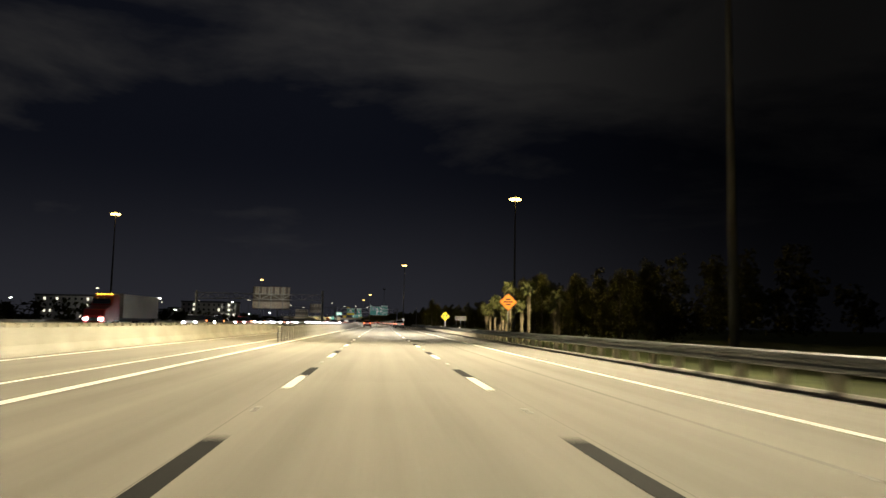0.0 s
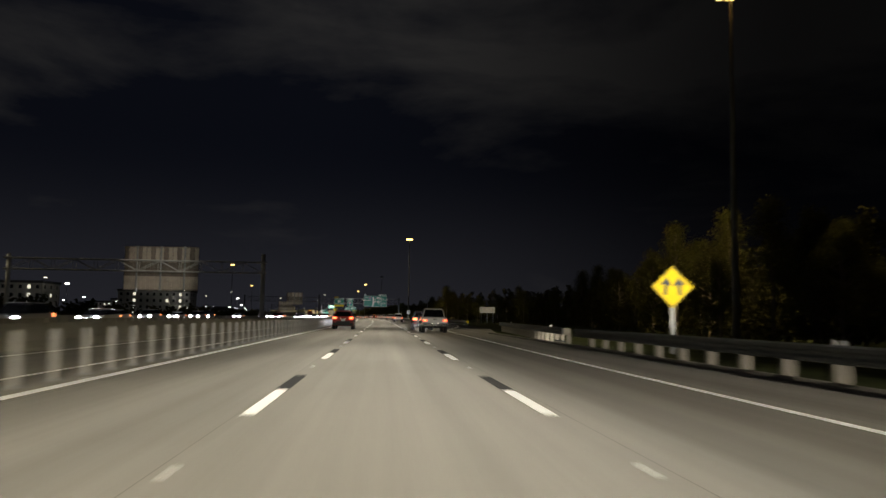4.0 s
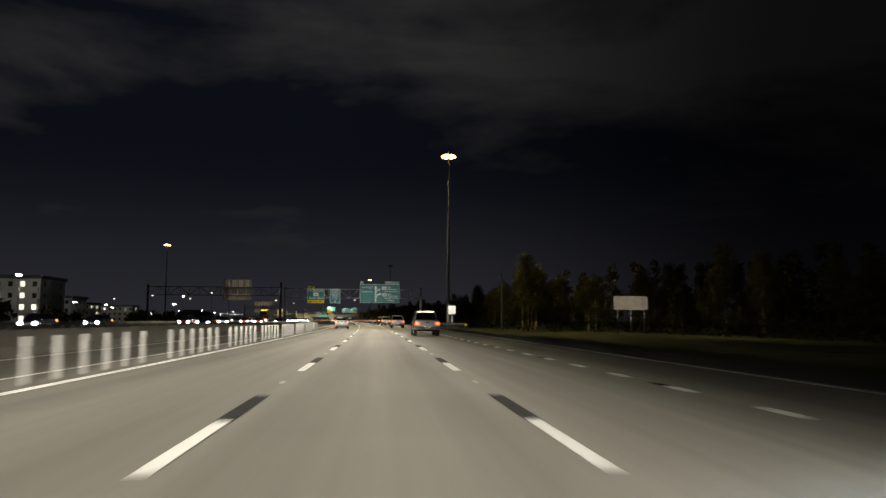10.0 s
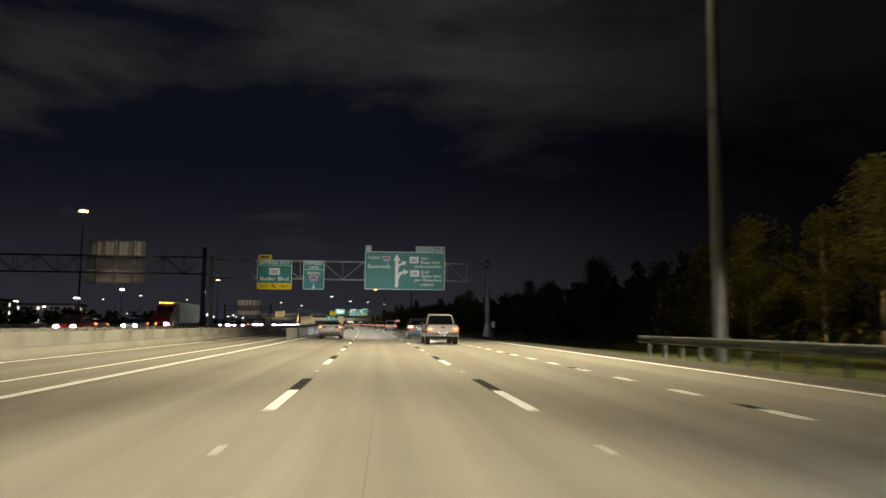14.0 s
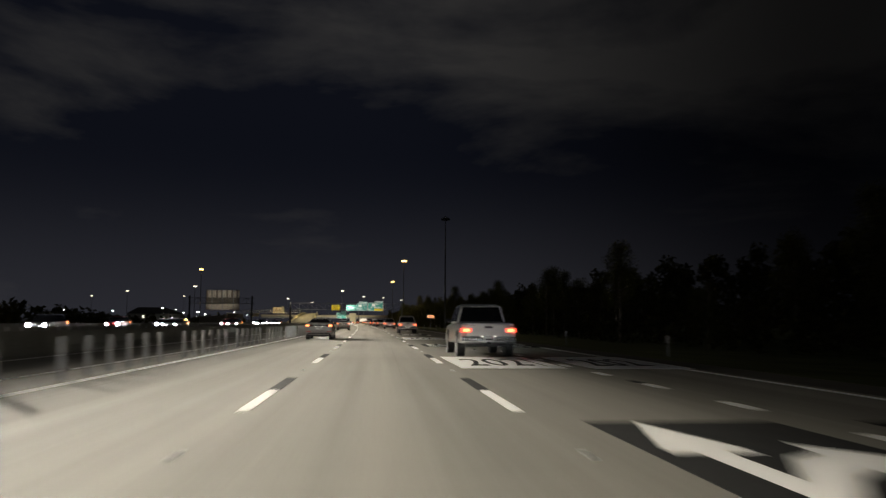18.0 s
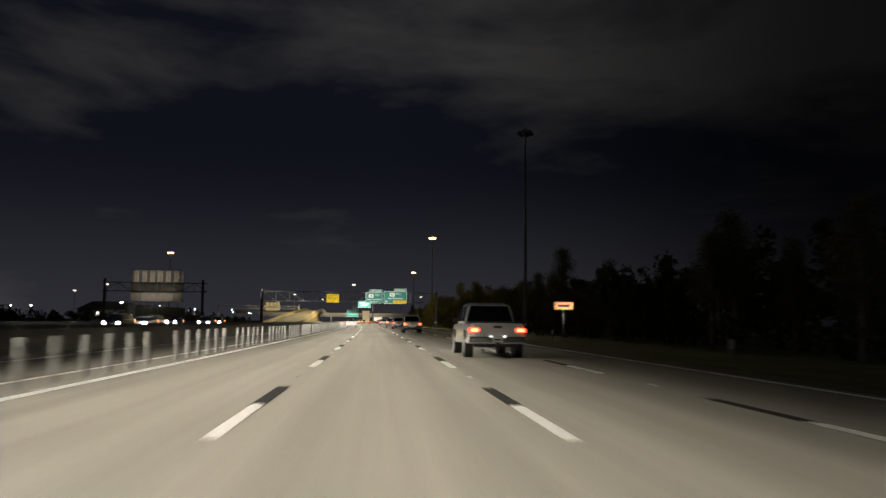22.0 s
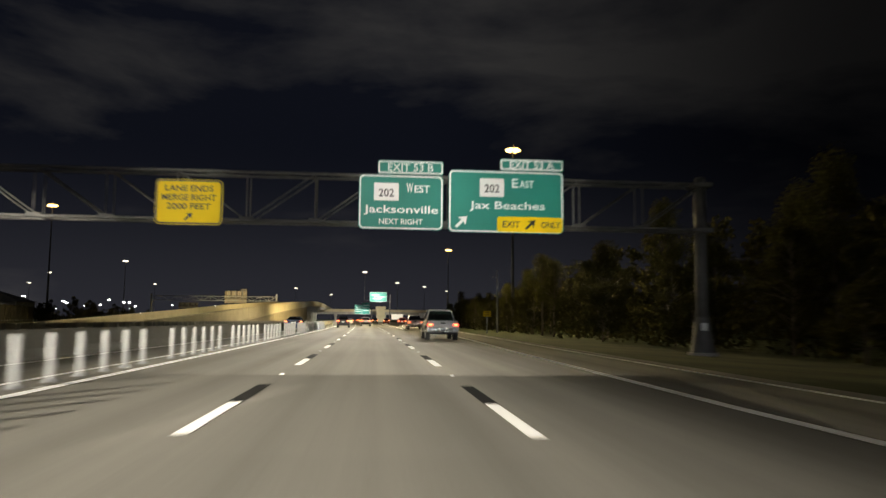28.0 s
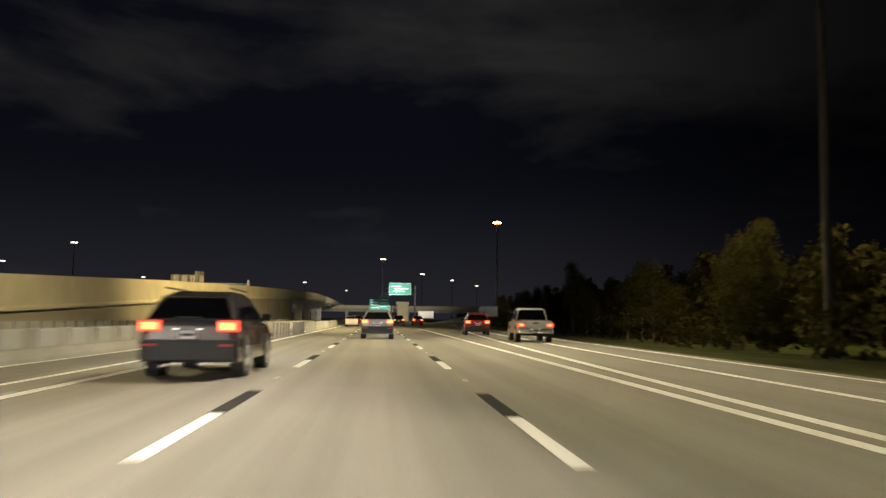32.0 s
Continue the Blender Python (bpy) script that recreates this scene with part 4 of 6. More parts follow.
a = arrow(s, ARROW, M_SBLACK, -0.1, -1.62, 0.75, -50)
a.location.y = -0.012
s = sign(G1, -16.4, -14.4, 10.24, 11.0, M_YELLOW, M_SBLACK, "small yellow tab plate above an exit sign", "exit_tab", radius=0.1)
patch(s, "legend_bar", 0, 0, 1.3, 0.28, M_SBLACK, r=0.05)
s = sign(G1, -9.95, -6.9, 6.05, 10.2, M_GREEN, M_WHITE, "green express lane guide sign with a route shield")
legend(s, "EXPRESS", 0, 1.72, 0.40, M_WHITE, 2.4)
legend(s, "LANE", 0, 1.15, 0.40, M_WHITE, 1.4)
patch(s, "divider", 0, 0.8, 2.85, 0.06, M_WHITE)
small_caps(s, "NORTH", 0, 0.25, 0.42, M_WHITE, 1.75)
shield(s, 0, -0.62, "295", 1.25, 1.1)
arrow(s, ARROW, M_WHITE, 0, -1.62, 0.75, 180)
s = sign(G1, -1.15, 10.55, 6.2, 11.75, M_GREEN, M_WHITE, "wide green diagrammatic guide sign with branching arrows")
small_caps(s, "NORTH", -4.53, 1.82, 0.42, M_WHITE, 1.6)
shield(s, -2.76, 1.6, "295", 1.2, 1.05)
legend(s, "Savannah", -3.8, 0.6, 0.54, M_WHITE, 3.25)
patch(s, "arrow_shaft", -1.2, -0.45, 0.48, 3.9, M_WHITE, r=0.04)
arrow(s, [(-0.55, 0), (0.55, 0), (0, 0.95)], M_WHITE, -1.2, 1.46, 1.0, 0, "arrow_head")
part("branch", band([(-1.12, 0.25), (-0.98, 0.62), (-0.72, 0.9), (-0.35, 1.06), (-0.2, 1.12)], 0.13, -0.0135), M_WHITE, s)
arrow(s, [(-0.38, 0), (0.38, 0), (0, 0.6)], M_WHITE, -0.3, 1.06, 1.0, 62, "arrow_head")
part("branch", band([(-1.08, -1.25), (-0.95, -0.75), (-0.68, -0.4), (-0.35, -0.22), (-0.1, -0.18)], 0.21, -0.0135), M_WHITE, s)
arrow(s, [(-0.46, 0), (0.46, 0), (0, 0.76)], M_WHITE, -0.2, -0.18, 1.0, 88, "arrow_head")
route(s, 1.3, 1.6, "202", 1.3, 0.97)
small_caps(s, "WEST", 2.87, 1.8, 0.38, M_WHITE, 1.22)
legend(s, "Butler Blvd", 3.67, 1.27, 0.42, M_WHITE, 2.75)
legend(s, "Jacksonville", 3.3, 0.62, 0.52, M_WHITE, 4.05)
route(s, 1.43, -0.37, "202", 1.32, 0.95)
small_caps(s, "EAST", 2.98, -0.2, 0.38, M_WHITE, 1.18)
legend(s, "Butler Blvd", 3.83, -0.74, 0.42, M_WHITE, 2.8)
legend(s, "Jax Beaches", 3.34, -1.37, 0.52, M_WHITE, 4.05)
legend(s, "1/4 MILES", 3.2, -2.0, 0.36, M_WHITE, 2.0)
s = sign(G1, 6.25, 10.5, 11.755, 12.6, M_GREEN, M_WHITE, "green exit number tab on the wide sign", "exit_tab", radius=0.1)
legend(s, "EXITS 53 A-B", 0, 0, 0.42, M_WHITE, 3.5)
s = sign(G1, -1.05, -0.2, 11.755, 12.6, M_GREEN, M_WHITE, "small green airport symbol plate above a sign", "airport_plate", radius=0.08)
arrow(s, [(-0.05, -0.3), (0.05, -0.3), (0.05, -0.02), (0.32, -0.12), (0.32, -0.02), (0.05, 0.14), (0, 0.34), (-0.05, 0.14), (-0.32, -0.02), (-0.32, -0.12), (-0.05, -0.02)], M_WHITE)

# second gantry
s = sign(G2, -10.6, -7.35, 5.75, 8.0, M_YELLOW, M_SBLACK, "yellow lane ends warning sign on the gantry", "warning_sign")
legend(s, "LANE ENDS", 0, 0.68, 0.3, M_SBLACK, 2.3)
legend(s, "MERGE RIGHT", 0, 0.22, 0.3, M_SBLACK, 2.6)
legend(s, "2000 FEET", 0, -0.22, 0.3, M_SBLACK, 2.1)
arrow(s, ARROW, M_SBLACK, 0, -0.72, 0.5, 45)
s = sign(G2, -0.68, 3.58, 5.72, 8.5, M_GREEN, M_WHITE, "green exit guide sign for the west exit")
route(s, -0.75, 0.52, "202", 1.25, 0.9)
small_caps(s, "WEST", 0.85, 0.7, 0.38, M_WHITE, 1.2)
legend(s, "Jacksonville", 0, -0.42, 0.5, M_WHITE, 3.75)
legend(s, "NEXT RIGHT", 0, -0.98, 0.28, M_WHITE, 2.2)
s = sign(G2, 0.25, 3.58, 8.55, 9.25, M_GREEN, M_WHITE, "green exit number tab", "exit_tab", radius=0.1)
legend(s, "EXIT 53 B", 0, 0, 0.4, M_WHITE, 2.3)
s = sign(G2, 3.86, 9.8, 5.66, 8.86, M_GREEN, M_WHITE, "green exit guide sign for the east exit with yellow strip")
route(s, -0.75, 0.72, "202", 1.25, 0.95)
small_caps(s, "EAST", 0.85, 0.93, 0.38, M_WHITE, 1.15)
legend(s, "Jax Beaches", 0.05, -0.25, 0.52, M_WHITE, 3.9)
arrow(s, ARROW, M_WHITE, -2.3, -1.05, 0.8, 45)
patch(s, "exit_strip", 1.22, -1.15, 3.4, 0.78, M_YELLOW, r=0.12)
legend(s, "EXIT", 0.25, -1.15, 0.32, M_SBLACK, 0.9, -0.03)
legend(s, "ONLY", 2.3, -1.15, 0.32, M_SBLACK, 1.0, -0.03)
a = arrow(s, ARROW, M_SBLACK, 1.25, -1.15, 0.7, 48)
a.location.y = -0.012
s = sign(G2, 6.5, 9.8, 8.9, 9.5, M_GREEN, M_WHITE, "green exit number tab", "exit_tab", radius=0.1)
legend(s, "EXIT 53 A", 0, 0, 0.38, M_WHITE, 2.3)

# third, far gantry and the signs at the overpass
gantry(1225, 4.4, 17.2, 11.6, 14.2, ((17.4, 15.4),), "distant cantilever sign gantry before the overpass", M_GANTRY)
s = sign(1225, 6.0, 15.6, 11.4, 16.6, M_GREEN, M_WHITE, "distant green guide sign near the overpass")
for x, z, w in ((-1.6, 1.1, 4.2), (0.6, 0.1, 6.0), (-0.4, -1.0, 5.0)):
    patch(s, "legend_bar", x, z, w, 0.34, M_WHITE)
gantry(1240, -2.4, 7.4, 6.0, 8.0, ((7.6, 8.6),), "distant cantilever sign arm over the lanes", M_GANTRY)
s = sign(1240, -2.1, 1.9, 4.6, 9.8, M_GREEN, M_WHITE, "distant green guide sign over the lanes")
for z in (1.2, 0.0, -1.2):
    patch(s, "legend_bar", 0, z, 2.8, 0.3, M_WHITE)
s = sign(1240, 2.0, 6.5, 4.4, 11.1, M_GREEN, M_WHITE, "taller distant green guide sign over the lanes")
for z in (1.8, 0.4, -1.2):
    patch(s, "legend_bar", 0, z, 3.2, 0.32, M_WHITE)
s = sign(1180, 16, 22, 1.4, 4.2, M_WHITE, M_SBLACK, "white roadside panel under the overpass", "roadside_sign")
s = sign(1010, 15.5, 18.5, 1.6, 3.3, M_WHITE, M_SBLACK, "white roadside panel beside the exit ramp", "roadside_sign")


def back_sign(y, x0, x1, z0, z1, label):
    """A large sign panel that shows its back: vertical slats of sheet and a lattice frame."""
    ob = thing("rear_facing_sign", at_road(0, y), label, "road sign", "signs seen from behind")
    n = max(4, int((x1 - x0) / 0.62))
    za, zb = z0 + 0.33 * (z1 - z0), z0 + 0.62 * (z1 - z0)
    for i in range(n):
        a, b = x0 + (x1 - x0) * i / n, x0 + (x1 - x0) * (i + 1) / n
        part("sheet", box(bmesh.new(), a + 0.03, b - 0.03, 0.0, 0.04 + 0.03 * (i % 2), zb, z1, 0.008), M_BACK if i % 3 else M_BACK2, ob)
        part("sheet", box(bmesh.new(), a + 0.01, b - 0.01, 0.0, 0.04, z0, za - 0.06, 0.008), M_BACK, ob)
        part("inner_sheet", box(bmesh.new(), a + 0.02, b - 0.02, 0.10, 0.14, za - 0.06, zb, 0.008), M_BACK2, ob)
    for z in (z0 + 0.1, za, za + 0.33 * (zb - za), zb - 0.33 * (zb - za), zb, z1 - 0.1):
        part("rail", box(bmesh.new(), x0 - 0.05, x1 + 0.05, -0.16, -0.02, z - 0.06, z + 0.06, 0.01), M_BACK2, ob)
    for x in (x0 + 0.18 * (x1 - x0), (x0 + x1) / 2, x1 - 0.18 * (x1 - x0)):
        part("hanger", box(bmesh.new(), x - 0.1, x + 0.1, -0.5, -0.23, z0 - 0.2, z1 + 0.1, 0.02), M_DARKSTEEL, ob)
    return ob


back_sign(240.2, -38.9, -28.0, 4.6, 11.2, "large sign panel seen from behind on a gantry")
back_sign(528.2, -41.0, -32.9, 6.7, 12.9, "large sign panel seen from behind on a gantry")
back_sign(838.2, -60.0, -47.0, 5.6, 13.6, "tall sign panel seen from behind with lattice bracing")
back_sign(1086.2, -50.5, -42.5, 6.8, 11.4, "distant sign panel seen from behind")
back_sign(1086.2, -44.7, -42.5, 11.45, 12.2, "small exit tab seen from behind above a sign panel")
back_sign(1086.2, -67.0, -60.0, 4.7, 6.9, "low distant sign panel hung below a gantry")

# ---- roadside signs ----


def post_sign(off, y, z, w, h, ground, material, border, label, name, posts=(0,), diamond=False, rows=0, bar=M_SBLACK, pw=0.05):
    ob = thing(name, at_road(off, y, 0), label, "road sign")
    if diamond:
        r = w * 0.7071
        pts = [(0, r * 0.96), (-0.04 * r, r), (-r, 0.04 * r), (-r, -0.04 * r), (-0.04 * r, -r), (0.04 * r, -r), (r, -0.04 * r), (r, 0.04 * r), (0.04 * r, r)][1:]
        out, inn = [(a, b + z) for a, b in pts], [(a * 0.9, b * 0.9 + z) for a, b in pts]
        mid = [(a * 0.95, b * 0.95 + z) for a, b in pts]
        part("panel", plate(out, 0.03, -0.05), material, ob)
        part("border", frame_ring(mid, inn, -0.056), border, ob)
    else:
        pl = rounded(w, h, min(w, h) * 0.08)
        part("panel", plate([(a, b + z) for a, b in pl], 0.03, -0.05), material, ob)
        part("border", frame_ring([(a, b + z) for a, b in rounded(w * 0.95, h * 0.94, 0.05)], [(a, b + z) for a, b in rounded(w * 0.95 - 0.07, h * 0.94 - 0.07, 0.03)], -0.056), border, ob)
    for i in range(rows):
        zz = z + (0.5 - (i + 0.5) / rows) * h * (0.62 if diamond else 0.78)
        ww = w * (0.62 if not diamond else 0.75 - 0.35 * abs(i - (rows - 1) / 2))
        part("legend_bar", plate([(a, b + zz) for a, b in rounded(ww, h * 0.34 / rows, 0.02)], 0.003, -0.06), bar, ob)
    for x in posts:
        part("post", box(bmesh.new(), x - pw, x + pw, -0.018, 0.06, ground, z + (h * 0.4 if not diamond else 0.2), 0.01), M_GALV if diamond else M_DARKSTEEL, ob)
    return ob


post_sign(11.75, 78.5, 3.34, 1.15, 1.15, -0.35, M_ORANGE, M_SBLACK, "orange diamond roadworks sign behind the guard rail", "roadworks_sign", (0,), True, 3)
d_ob = post_sign(11.83, 152.7, 2.58, 1.23, 1.23, -0.35, M_YELLOW, M_SBLACK, "yellow diamond added lane warning sign on a pale post", "warning_sign", (0,), True, 0, M_SBLACK, 0.09)
for sx in (-0.28, 0.28):
    a = part("arrow", plate([(px * 0.75, pz * 0.75) for px, pz in ARROW], 0.004, -0.062), M_SBLACK, d_ob)
    a.matrix_basis = pose(sx, 0, 2.62, 0, -6 if sx > 0 else 6, 0)
post_sign(14.4, 432, 3.0, 1.35, 1.5, -0.5, M_WHITE, M_SBLACK, "white regulatory sign with lines of writing", "regulatory_sign", (0,), False, 5, M_FAINT, 0.1)
post_sign(45.8, 428.8, 4.35, 6.2, 2.4, -1.2, M_BACK, M_GALV, "large dark panel on posts facing the trees", "roadside_sign", (-2.4, 0, 2.4), False, 0, M_SBLACK, 0.12)
post_sign(14.2, 694, 2.5, 1.5, 0.62, -0.6, M_ORANGE, M_SBLACK, "orange rectangular roadworks plaque", "roadworks_sign", (0,), False, 1, M_SBLACK, 0.03)
post_sign(14.9, 890, 2.08, 1.0, 0.7, -0.6, M_YELLOW, M_SBLACK, "small yellow rectangular sign near the trees", "warning_sign", (0,), False, 2, M_SBLACK, 0.08)
post_sign(12.6, 236.7, 0.55, 0.32, 0.32, -0.3, M_YELLOW, M_YELLOW, "small yellow reflector plate at a rail end", "object_marker")
post_sign(12.1, 396.2, 0.55, 0.32, 0.32, -0.3, M_YELLOW, M_YELLOW, "small yellow reflector plate at a rail end", "object_marker")
post_sign(-8.9, 757, 0.36, 0.42, 0.3, 0.0, M_YELLOW, M_YELLOW, "small yellow reflector plate at the barrier", "object_marker")
for m, z, w in ((at_road(0, G2) @ pose(17.36, -0.56, 0), 1.0, 0.36), (at_road(26.0, 766.05), 0.9, 0.32)):
    ob = thing("number_plaque", m, "small white plaque strapped to a steel post", "plaque")
    part("plate", plate([(a, b + z) for a, b in rounded(w, w * 1.1, 0.03)], 0.012, 0.0), M_WHITE, ob)
    part("strap", box(bmesh.new(), -0.05, 0.05, 0.013, 0.12, z - 0.1, z + 0.1), M_DARKSTEEL, ob)
post_sign(17.5, 524.0, 1.3, 0.55, 0.9, -0.6, M_WHITE, M_WHITE, "small white marker plate beside the gantry post", "marker_plate")
for x, y in ((12.6, 556), (12.6, 573.5), (12.5, 603), (12.4, 611.5), (12.4, 629), (12.3, 645.5), (12.2, 662), (12.4, 690), (12.4, 722)):
    ob = thing("verge_marker", at_road(x, y, -0.25), "pale stubby marker post in the grass verge", "marker post", "verge markers")
    part("stake", rod(bmesh.new(), (0, 0, -0.1), (0, 0, 0.75), 0.03, 0.03, 10), M_DARKSTEEL, ob)
    part("cap", box(bmesh.new(), -0.065, 0.065, -0.02, 0.02, 0.6, 0.92, 0.01), M_POST, ob)
for o, y, h in ((19.3, 908, 9.5), (20.45, 416.5, 10.0)):
    ob = thing("utility_pole", at_road(o, y, -0.7), "slim grey pole with a small camera arm", "pole")
    part("shaft", rod(bmesh.new(), (0, 0, 0), (0, 0, h), 0.14, 0.1, 12), M_GALV, ob)
    bm = bmesh.new()
    rod(bm, (0, 0, h - 1.2), (-0.6, -0.2, h - 1.1), 0.03, None, 8)
    box(bm, -0.8, -0.55, -0.32, -0.12, h - 1.2, h - 1.02, 0.03)
    part("arm", bm, M_GALV, ob)

# ---- flyover ramp, its retaining wall, and the overpass ahead ----


def ramp_top(y):
    return float(np.interp(y, [800, 830, 864, 876, 893, 932, 964, 1015, 1088, 1150, 1230, 1400], [-0.9, 0.0, 0.9, 1.24, 1.83, 3.2, 4.4, 5.96, 7.9, 9.2, 9.8, 9.8]))


RW = -19.6
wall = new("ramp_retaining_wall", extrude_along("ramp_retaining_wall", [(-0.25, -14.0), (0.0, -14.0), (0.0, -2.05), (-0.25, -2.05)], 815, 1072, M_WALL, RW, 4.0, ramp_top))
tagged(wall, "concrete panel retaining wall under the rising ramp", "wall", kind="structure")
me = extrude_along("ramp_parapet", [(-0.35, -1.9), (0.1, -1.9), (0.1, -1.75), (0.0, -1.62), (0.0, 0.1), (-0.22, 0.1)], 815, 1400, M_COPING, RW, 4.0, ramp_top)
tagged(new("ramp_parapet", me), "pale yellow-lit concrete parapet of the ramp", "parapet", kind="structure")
me = extrude_along("ramp_deck", [(-11.0, -2.6), (-0.3, -2.2), (-0.3, -0.95), (-11.0, -1.35)], 815, 1400, M_CONC, RW, 4.0, ramp_top)
tagged(new("ramp_deck", me), "concrete ramp deck climbing to the flyover", "ramp", kind="structure")
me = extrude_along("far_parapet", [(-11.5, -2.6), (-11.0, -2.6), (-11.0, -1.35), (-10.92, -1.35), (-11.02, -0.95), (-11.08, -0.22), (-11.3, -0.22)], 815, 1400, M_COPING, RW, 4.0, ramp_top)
tagged(new("far_parapet", me), "far parapet of the ramp", "parapet", kind="structure")
panel_me = mesh_of("wall_panel", box(bmesh.new(), 0.0, 0.035, 0.03, 2.97, 0.02, 1.48, 0.012), M_WALL)
cnt = 0
for i in range(28):
    y = 850 + 3.0 * i
    for k in range(4):
        z = 1.5 * k
        if z + 1.5 > ramp_top(y) - 2.05 or cnt >= 290:
            continue
        p_ob = new("wall_panel", panel_me)
        p_ob.parent = wall
        p_ob.matrix_basis = at_road(RW, y, z)
        cnt += 1
for y in (1080, 1112, 1144, 1176, 1208, 1240):
    ob = thing("bridge_pier", at_road(RW - 5.5, y, 0), "tall concrete bridge pier with a hammerhead cap", "pier", "bridge piers")
    zt = ramp_top(y) - 2.2
    part("column", box(bmesh.new(), -1.0, 1.0, -0.8, 0.8, -0.5, zt - 1.2, 0.15), M_CONC, ob)
    bm = bmesh.new()
    vs = [(-5.2, zt), (5.2, zt), (5.2, zt - 0.7), (1.0, zt - 1.5), (-1.0, zt - 1.5), (-5.2, zt - 0.7)]
    part("cap", plate(vs, 1.7, -0.85), M_CONC, ob)

wall_end = thing("flyover_pier_wall", at_road(14.4, 1284, 0), "broad pale concrete wall pier beside the overpass", "pier")
part("shaft", box(bmesh.new(), -2.7, 2.7, -1.0, 1.0, -1.2, 8.2, 0.12), M_COPING, wall_end)
part("cap", box(bmesh.new(), -3.2, 3.2, -1.4, 1.4, 8.2, 9.7, 0.12), M_COPING, wall_end)

# tall noise wall beside the opposite carriageway, with a house behind its end


def noise_line(y):
    return float(np.interp(y, [770, 821, 880, 1005], [-42.5, -44.0, -60.0, -90.5]))


noise = tagged(new("noise_wall", extrude_along("noise_wall", [(-0.12, -1.2), (0.12, -1.2), (0.12, 3.75), (-0.12, 3.75)], 770, 1005, M_WALL, noise_line, 5.0)), "brown concrete noise wall with pilasters", "wall", kind="structure")
pilaster_me = mesh_of("pilaster", box(bmesh.new(), -0.25, 0.25, -0.25, 0.25, -1.2, 3.95, 0.03), M_WALL)
dot_me = mesh_of("reflector", box(bmesh.new(), -0.07, 0.07, -0.04, 0.04, -0.13, 0.13, 0.01), M_WHITE)
for i in range(41):
    y = 770 + 5.875 * i
    p_ob = new("pilaster", pilaster_me)
    p_ob.parent = noise
    p_ob.matrix_basis = at_road(noise_line(y), y)
    for k in (0.0, 2.9):
        p_ob = new("reflector", dot_me)
        p_ob.parent = noise
        p_ob.matrix_basis = at_road(noise_line(y + k) + 0.34, y + k - 0.3, 0.25)
house = thing("house", at_road(-124, 1040, -0.5), "pale rendered house with a low hipped roof", "building")
part("wall", box(bmesh.new(), -17, 16, -7, 7, -0.5, 6.4, 0.05), M_FACADE, house)
bm = bmesh.new()
lo = [bm.verts.new(v) for v in ((-17.8, -7.8, 6.3), (16.8, -7.8, 6.3), (16.8, 7.8, 6.3), (-17.8, 7.8, 6.3))]
hi = [bm.verts.new(v) for v in ((-12.0, 0, 10.6), (5.0, 0, 10.6))]
for f in ((lo[0], lo[1], hi[1], hi[0]), (lo[1], lo[2], hi[1]), (lo[2], lo[3], hi[0], hi[1]), (lo[3], lo[0], hi[0]), (lo[3], lo[2], lo[1], lo[0])):
    bm.faces.new(f)
bmesh.ops.recalc_face_normals(bm, faces=bm.faces)
part("roof", bm, M_ROOF, house)
for x, lit in ((-12, 0), (-7, 1), (-1, 0), (4, 0), (10, 0)):
    part("window", box(bmesh.new(), x - 0.7, x + 0.7, -7.06, -6.98, 3.6, 5.2, 0.01), M_WLIT if lit else M_WDARK, house)

# overpass across the road
OY = 1300
ov = thing("overpass", at_road(0, OY, 0), "concrete overpass crossing the motorway", "bridge")
part("deck", box(bmesh.new(), -75, 62, 0, 14, 5.9, 6.9, 0.05), M_CONC, ov)
for k in range(7):
    part("girder", box(bmesh.new(), -75, 62, 0.6 + 1.9 * k, 1.2 + 1.9 * k, 4.7, 5.9, 0.04), M_CONC, ov)
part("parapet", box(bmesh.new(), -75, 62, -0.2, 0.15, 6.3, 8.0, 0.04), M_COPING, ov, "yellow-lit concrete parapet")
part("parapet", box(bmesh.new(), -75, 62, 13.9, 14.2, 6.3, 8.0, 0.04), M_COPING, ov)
for x in (-42, -14.5, 18):
    for yy in (3, 7, 11):
        part("column", rod(bmesh.new(), (x, yy, -1), (x, yy, 4.7), 0.6, 0.6, 16), M_CONC, ov)
    part("pier_cap", box(bmesh.new(), x - 0.8, x + 0.8, 0.5, 13.5, 3.7, 4.72, 0.08), M_CONC, ov)
vs = [(30, -1.0), (62, 5.2), (62, -1.0)]
part("abutment_slope", plate(vs, 14, 0.0), M_CONC, ov, "paved slope under the bridge end")
me = bpy.data.meshes.new("embankment")
a = [tuple(R(o, y, z)) for o, y, z in ((62, OY - 2, 7.0), (190, OY - 30, 6.5), (190, OY - 70, -1.2), (58, OY - 26, -1.0), (62, OY + 16, 7.0), (190, OY + 16, 6.5), (62, OY + 16, -1.2), (190, OY + 16, -1.2))]
me.from_pydata(a, [], [(0, 3, 2, 1), (0, 1, 5, 4), (4, 5, 7, 6), (3, 0, 4, 6), (1, 2, 7, 5)])
me.materials.append(M_GRASS)
tagged(new("embankment", me), "grassed embankment at the end of the overpass", "embankment", kind="structure")

# ---- trees ----


